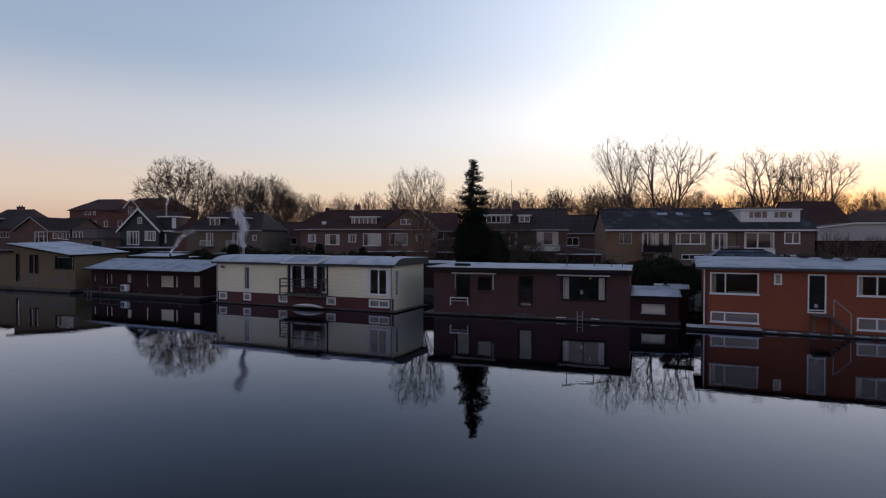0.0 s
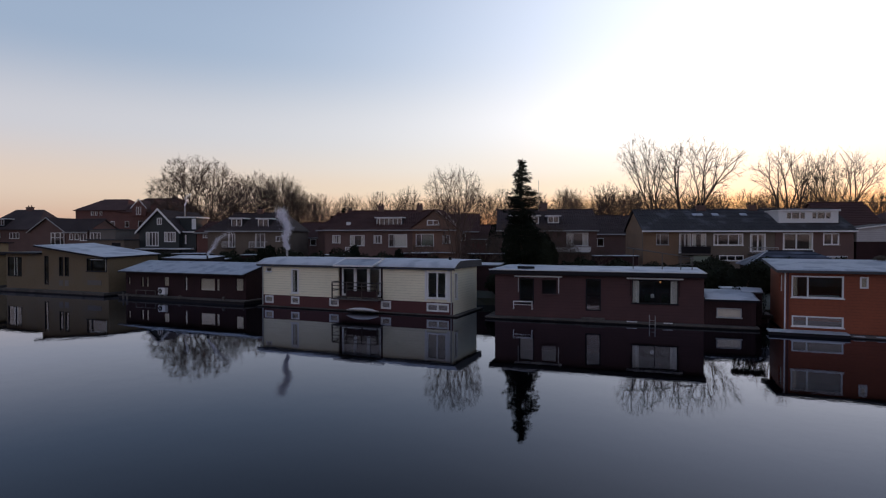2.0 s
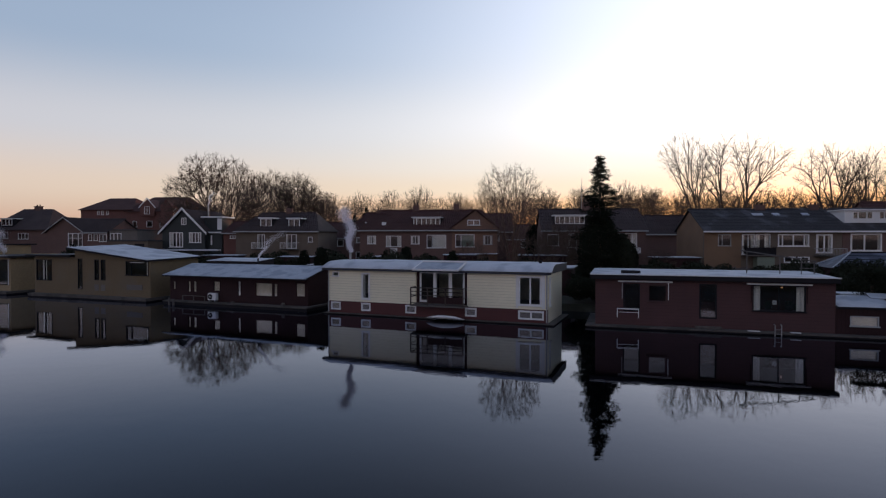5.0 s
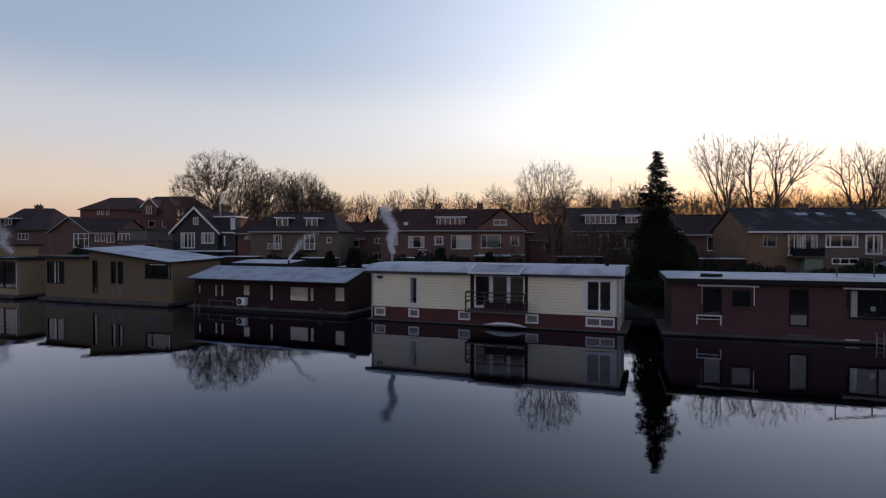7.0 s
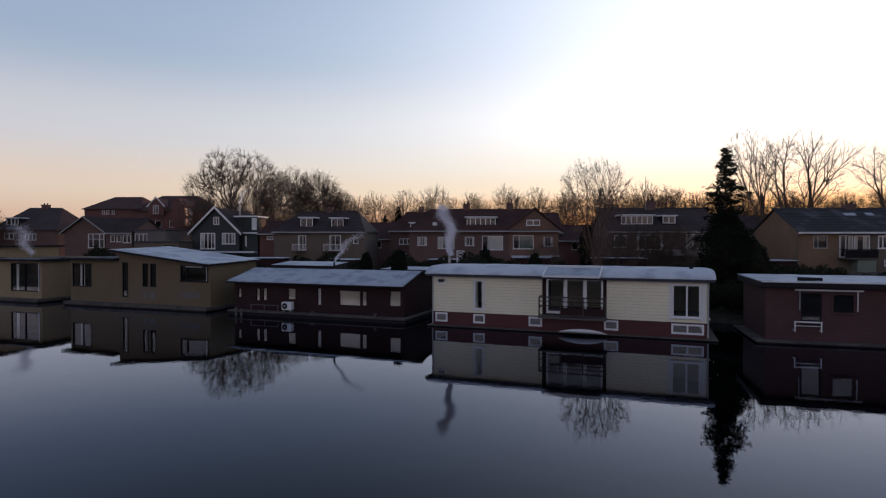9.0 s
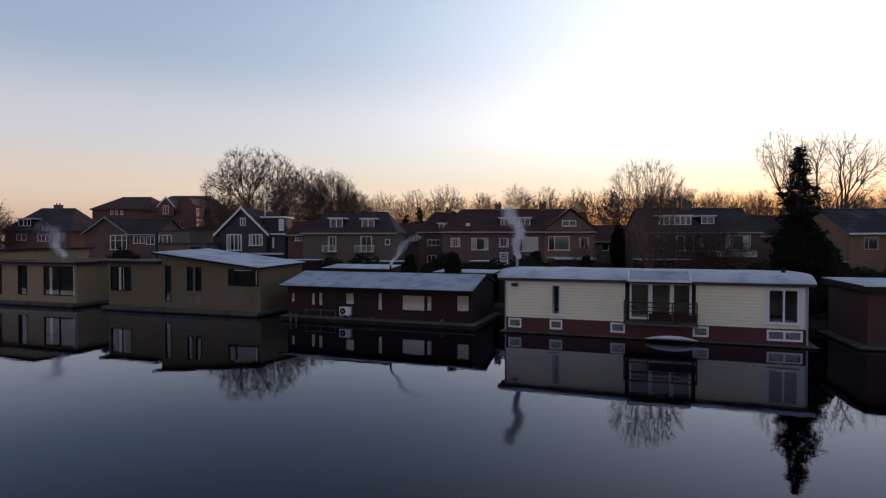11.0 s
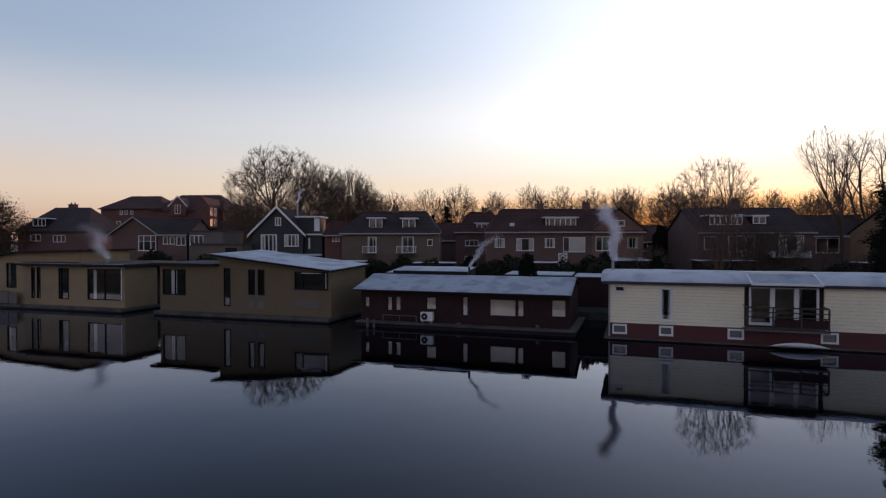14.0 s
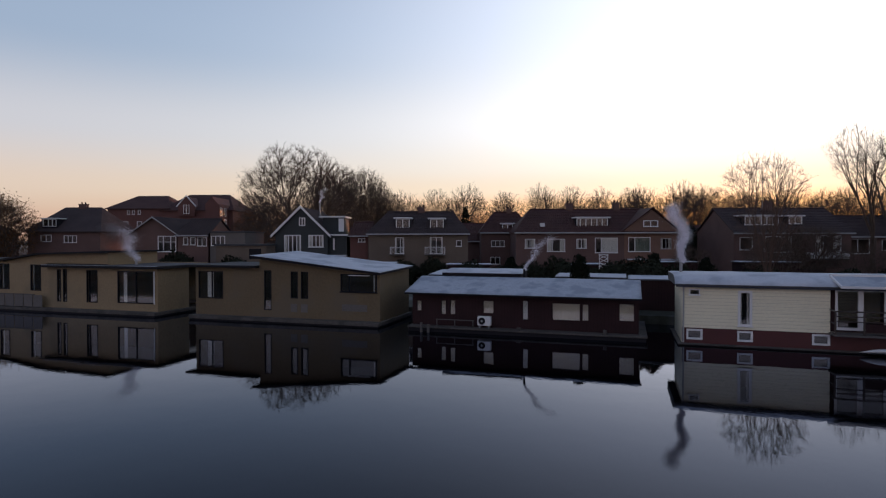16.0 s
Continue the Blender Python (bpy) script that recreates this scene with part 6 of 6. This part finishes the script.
b2 = hip_house("brick_apartment_building", -79, 136.6, 14.5, 12, 11.6, 15.2, [(1.5, 2.5, 8, 9.4), (4.8, 6.2, 8, 9.4), (8, 9, 8, 9.4), (11.4, 12.0, 8.6, 9.8), (12.6, 13.2, 8.6, 9.8)], RED_BRICK, RED_TILES, "red brick apartment building with gabled bays")
part("bay_gable", prism_y([(3.6, 10.5), (7.0, 10.5), (7.0, 12.4), (5.3, 14.3), (3.6, 12.4)], -0.5, 4), RED_BRICK, b2)
window(b2, 4.7, 5.9, 10.9, 12.7, mull=(0.5,), y=-0.56, deep=0.05)
part("bay_gable", prism_y([(10.9, 8.0), (13.4, 8.0), (13.4, 12.6), (12.2, 14.0), (10.9, 12.6)], -4.5, 4), RED_BRICK, b2)
part("barge_board", prism_y([(3.4, 12.3), (5.3, 14.4), (5.3, 14.65), (3.2, 12.4)], -0.62, -0.52), WHITE_PAINT, b2)
part("barge_board", prism_y([(7.2, 12.3), (5.3, 14.4), (5.3, 14.65), (7.4, 12.4)], -0.62, -0.52), WHITE_PAINT, b2)

bay_holes = [(a, a + 1.1, c, d) for a in (0.4, 2.2) for c, d in ((8.3, 9.7), (10.3, 11.9))]
bs = part("bay_side", holed_wall(0.05, 4.0, 8.0, 12.5, bay_holes, -0.25, 0.245), RED_BRICK, b2, "brick side of the bay facing the sunrise")
bs.matrix_basis = pose(13.4, -4.5, 0, 0, 0, 90)
for q in bay_holes:
    window(bs, *q, mull=(0.5,), y=-0.25, fw=0.06, sill=False, glass=SPREAD_GLINT_GLASS)

# houses past the terrace
fr = eaves_house("house", 44.5, 72.0, 0, 6.5, 9, 7.0, 10.0, [(4.2, 5.2, 7.0 - 1.4, 6.8, {})], BROWN_BRICK, RED_TILES, "dark brick house with a steep roof beyond the terrace")
hip_house("white_house", 51.5, 71.5, 12, 9, 7.0, 9.0, [(1.0, 2.0, 4.6, 6.2), (2.6, 3.4, 4.6, 6.2), (5, 6, 4.6, 6.2)], WHITE_PAINT, RED_TILES, "white rendered house with a red tiled roof")
hip_house("house", -104, 104, 12, 9, 6.5, 9.5, [(8, 9.2, 5, 6), (10, 11, 5, 6)], BROWN_BRICK, RED_TILES, "dark brick house with a hipped roof")


# ---- garden sheds behind the boats ----
def shed(u, v, w, d, eave, ridge, mat, label, snow=True):
    x, y = on_bank(u, v)
    e = thing("garden_shed", x, y, 0, BANK[2], label, "shed")
    part("body", boxed(0, w, 0, d, 0.5, eave), mat, e)
    part("roof", prism([(-0.2, eave), (-0.2, eave + 0.1), (d + 0.2, ridge + 0.1), (d + 0.2, ridge)], -0.2, w + 0.2), FELT, e)
    if snow:
        vv, ff = snow_sheet(-0.2, w + 0.2, -0.2, d + 0.2, lambda x, y: eave + 0.1 + (ridge - eave) * (y + 0.2) / (d + 0.4), 0.05, int(u) + 40, 16, 8)
        raw("snow", vv, ff, SNOW, e, True)
    return e


shed(-52.5, 7.6, 3.2, 3.0, 2.9, 3.1, DARK_WOOD, "low dark garden shed with a snowy roof")
shed(-43.0, 7.8, 4.5, 2.5, 2.9, 3.0, DARK_WOOD, "low dark garden shed with a snowy roof")
shed(-38.0, 8.2, 4.5, 2.5, 2.8, 2.9, DARK_WOOD, "low dark garden shed with a snowy roof")
shed(-32.5, 8.5, 6.0, 2.5, 2.6, 2.7, DARK_WOOD, "low dark garden shed with a snowy roof")
shed(-25.0, 10.0, 5.0, 2.5, 2.9, 3.0, DARK_WOOD, "low dark garden shed with a snowy roof")


def garden_shelter():
    """A long shelter with a hipped roof of frosted corrugated sheets."""
    e = thing("garden_shelter", 22.2, 49.8, 0, -18, "garden shelter with a frosted blue corrugated roof", "shed")
    part("body", boxed(0.3, 7.7, 0.3, 4.7, 0.6, 2.92), DARK_WOOD, e)
    low_z, top_z = 2.95, 4.17
    bm = bmesh.new()
    a = [bm.verts.new(p) for p in ((0, 0, low_z), (8, 0, low_z), (8, 5, low_z), (0, 5, low_z))]
    t = [bm.verts.new(p) for p in ((2.1, 2.5, top_z), (5.6, 2.5, top_z))]
    for q in ((a[0], a[1], t[1], t[0]), (a[2], a[3], t[0], t[1]), (a[1], a[2], t[1]), (a[3], a[0], t[0]), a[::-1]):
        bm.faces.new(q)
    part("roof", bm, BLUE_SHEET, e, "blue sheet roof with frost")
    for i in range(8):
        f = (i + 0.35) / 8
        y, z = 2.5 * f, low_z + (top_z - low_z) * f
        part("roof_batten", rod(bmesh.new(), (2.1 * f, y, z), (8 - 2.4 * f, y, z), 0.045, 6), BLUE_SHEET if i % 2 else DARK_PAINT, e)
    part("hip_cap", rod(bmesh.new(), (0, 0, low_z + 0.03), (2.1, 2.5, top_z + 0.03), 0.06, 6), FROST, e, "frosted hip cap")
    part("hip_cap", rod(bmesh.new(), (0, 5, low_z + 0.03), (2.1, 2.5, top_z + 0.03), 0.06, 6), FROST, e, "frosted hip cap")
    part("ridge_cap", rod(bmesh.new(), (2.1, 2.5, top_z + 0.03), (5.6, 2.5, top_z + 0.03), 0.07, 6), DARK_PAINT, e)
    part("eaves_board", boxed(-0.05, 8.05, -0.06, -0.005, low_z - 0.16, low_z + 0.02), DARK_WOOD, e)


garden_shelter()


def hedge_block():
    rnd = random.Random(7)
    v, f = [], []
    for _ in range(6000):
        c = Vector((rnd.uniform(-2.6, -0.75), rnd.uniform(3.6, 4.8), rnd.uniform(0.2, 3.25)))
        side = rnd.randrange(3)
        if side == 0:
            c.y = 3.6 + rnd.uniform(-0.05, 0.1)
        elif side == 1:
            c.z = 3.25 + rnd.uniform(-0.1, 0.06)
        d = Vector((rnd.uniform(-1, 1), rnd.uniform(-1, 1), rnd.uniform(-1, 1))).normalized()
        w = d.cross(Vector((0.3, 0.1, 0.9))).normalized()
        s, k = rnd.uniform(0.04, 0.09), len(v)
        v.extend([tuple(c - d * s), tuple(c + w * s * 0.5), tuple(c + d * s), tuple(c - w * s * 0.5)])
        f.append((k, k + 1, k + 2, k + 3))
    e = thing("hedge", 15.17, 32.38, 0, -22.5, "clipped dark hedge between two houseboats", "hedge")
    raw("foliage", v, f, LEAVES, e)
    part("stem", rod(bmesh.new(), (-1.7, 4.2, -0.1), (-1.7, 4.2, 2.6), 0.08), BARK, e)
    part("planter", boxed(-2.7, -0.7, 3.5, 4.9, -0.6, 0.25), DARK_WOOD, e)


hedge_block()


def storage_box():
    e = thing("storage_box", 15.17, 32.38, 0, -22.5, "dark storage box with a snowy lid before the hedge", "storage box")
    part("body", boxed(-2.15, -1.1, 2.75, 3.48, -0.3, 1.92), DARK_WOOD, e)
    part("lid", prism([(2.65, 1.92), (2.65, 1.98), (3.52, 2.2), (3.52, 2.12)], -2.22, -1.04), FELT, e)
    v, f = snow_sheet(-2.22, -1.04, 2.65, 3.52, lambda x, y: 1.98 + 0.22 * (y - 2.65) / 0.87, 0.04, 33, 12, 8)
    raw("snow", v, f, SNOW, e, True)


storage_box()


def roof_tuft(u, v, seed):
    vv, ff = leafy(seed, 0.4, 0.3, 0.16, 420, 0.05)[:2]
    e = raw("roof_plant", vv, ff, BRUSH)
    e.matrix_world = pose(15.17, 32.38, 0, 0, 0, -22.5) @ Matrix.Translation((u, v, 3.5 + 0.46 * (v + 0.35) / 5.7 + 0.05))
    tagged(e, "low frosted clump of plants growing on the roof", "plant")


for i, (u, v) in enumerate(((5.3, 4.4), (6.4, 4.2), (7.3, 3.4))):
    roof_tuft(u, v, 140 + i)


def landing_stage():
    e = thing("landing_stage", 0.59, 38.28, 0, -19.2, "snowy landing stage between two houseboats", "landing stage")
    part("platform", boxed(11.6, 15.6, 3.0, 6.4, 0.3, 0.5), DARK_WOOD, e)
    part("snow_box", boxed(12.9, 14.5, 4.0, 5.4, 0.5, 1.95), DARK_WOOD, e)
    part("lid", boxed(12.8, 14.6, 3.9, 5.5, 1.95, 2.05, 0.02), SNOW, e, "snow-covered lid")
    part("pile", boxed(11.7, 11.9, 3.2, 3.4, -1.6, 0.3), DECK_WOOD, e)
    part("pile", boxed(15.2, 15.4, 3.2, 3.4, -1.6, 0.3), DECK_WOOD, e)


landing_stage()


def roof_pole():
    """A sloping pole on props over the flat roof's end."""
    e = thing("roof_pole", 0.59, 38.28, 0, -19.2, "sloping timber pole on thin props above the plum houseboat's roof", "pole")
    part("pole", rod(bmesh.new(), (7.0, 2.0, 4.64), (10.95, 2.0, 4.03), 0.04, 7, 0.03), DECK_WOOD, e)
    for x, z, mat in ((7.35, 4.56, DECK_WOOD), (9.1, 4.3, DECK_WOOD), (10.2, 4.13, DECK_WOOD), (10.85, 4.03, DECK_WOOD)):
        part("prop", boxed(x - 0.025, x + 0.025, 1.94, 1.985, 3.24, z), mat, e)
    for z in (3.6, 3.92):
        part("crossbar", boxed(10.1, 10.95, 1.905, 1.937, z, z + 0.05), DECK_WOOD, e)


roof_pole()


def snowy_shed(x, y, w, d, z, label):
    e = thing("garden_shed", x, y, 0, -7, label, "shed")
    part("body", boxed(0, w, 0, d, 0.8, z), DARK_WOOD, e)
    part("roof", boxed(-0.15, w + 0.15, -0.15, d + 0.15, z, z + 0.1, 0.02), FELT, e)
    vv, ff = snow_sheet(-0.15, w + 0.15, -0.15, d + 0.15, lambda px, py: z + 0.1, 0.05, int(x) + 90, 16, 8)
    raw("snow", vv, ff, SNOW, e, True)


for x, y, w, z in ((-9.0, 66.2, 3.6, 3.5), (-0.8, 66.0, 5.0, 3.45), (-17.5, 67.0, 3.5, 3.3), (-28, 70, 4, 3.2), (12.5, 62, 4.5, 3.35), (-37, 72, 4, 3.3)):
    snowy_shed(x, y, w, 2.4, z, "low garden shed with a snow-covered flat roof")
fence = thing("garden_fence", 11.0, 56.0, 0, -12, "weathered board fence along the gardens", "fence")
for i in range(40):
    part("board", boxed(i * 0.3, i * 0.3 + 0.28, 0, 0.03, 0.8, 2.75 + 0.04 * math.sin(i * 2.1)), DECK_WOOD, fence)
for i in range(7):
    part("post", boxed(i * 2.0 - 0.05, i * 2.0 + 0.05, 0.035, 0.13, 0.7, 2.85), DECK_WOOD, fence)


def trellis():
    e = thing("garden_trellis", -14.4, 65.7, 0.85, -20, "white lattice trellis standing in a garden", "trellis")
    for x in (-0.36, 0.36):
        part("post", boxed(x - 0.04, x + 0.04, -0.04, 0.04, -0.1, 3.4), WHITE_PAINT, e)
    part("top_rail", boxed(-0.42, 0.42, -0.05, 0.05, 3.4, 3.47), WHITE_PAINT, e)
    for i in range(4):
        z = 2.1 + i * 0.33
        for a, b in ((-0.32, 0.32), (0.32, -0.32)):
            part("lath", rod(bmesh.new(), (a, 0.015 if a < 0 else -0.015, z), (b, 0.015 if a < 0 else -0.015, z + 0.3), 0.028, 4), WHITE_PAINT, e)


trellis()


# ---- smoke from the stove flues ----
def smoke(x, y, z, height, drift, r0, r1, n, size, seed, label):
    """A plume as a cloud of tiny pale flecks that thins out upwards and to its edges."""
    rnd = random.Random(seed)
    verts, faces = [], []
    for i in range(n):
        t = rnd.random() ** 1.15
        r = (r0 + (r1 - r0) * t ** 0.8) * (0.8 + 0.35 * noise.noise(Vector((t * 9, seed, 0))))
        c = Vector((drift[0] * t ** 1.4 + 0.5 * r * math.sin(t * 9 + seed) + 0.5 * r * noise.noise(Vector((t * 14, 0, seed))), drift[1] * t + 0.3 * r * math.cos(t * 7), height * t))
        c += Vector((rnd.gauss(0, 0.42), rnd.gauss(0, 0.42), rnd.gauss(0, 0.3))) * r
        k = len(verts)
        for _ in range(4):
            verts.append(tuple(c + Vector((rnd.gauss(0, 1), rnd.gauss(0, 1), rnd.gauss(0, 1))).normalized() * size * rnd.uniform(0.7, 1.3)))
        faces.extend([(k, k + 1, k + 2), (k, k + 2, k + 3), (k, k + 3, k + 1), (k + 1, k + 3, k + 2)])
    e = raw("smoke_plume", verts, faces, SMOKE)
    e.location = (x, y, z)
    tagged(e, label, "smoke", kind="stuff")


smoke(-16.63, 47.68, 4.38, 3.2, (-0.35, 0.1), 0.2, 0.66, 30000, 0.015, 3, "white smoke rising from the cream houseboat's flue")
smoke(-24.85, 52.2, 3.72, 2.1, (1.7, 0.25), 0.09, 0.55, 4200, 0.015, 5, "thin smoke drifting from the brown houseboat's stovepipe")
smoke(-41.8, 86.6, 10.1, 1.8, (0.5, 0.1), 0.12, 0.5, 1600, 0.022, 11, "faint smoke from the gabled house's flue pipe")
smoke(-53.2, 62.6, 4.1, 2.5, (-1.2, 0.1), 0.35, 1.05, 24000, 0.0105, 8, "pale smoke drifting above the ochre houseboat's roof")
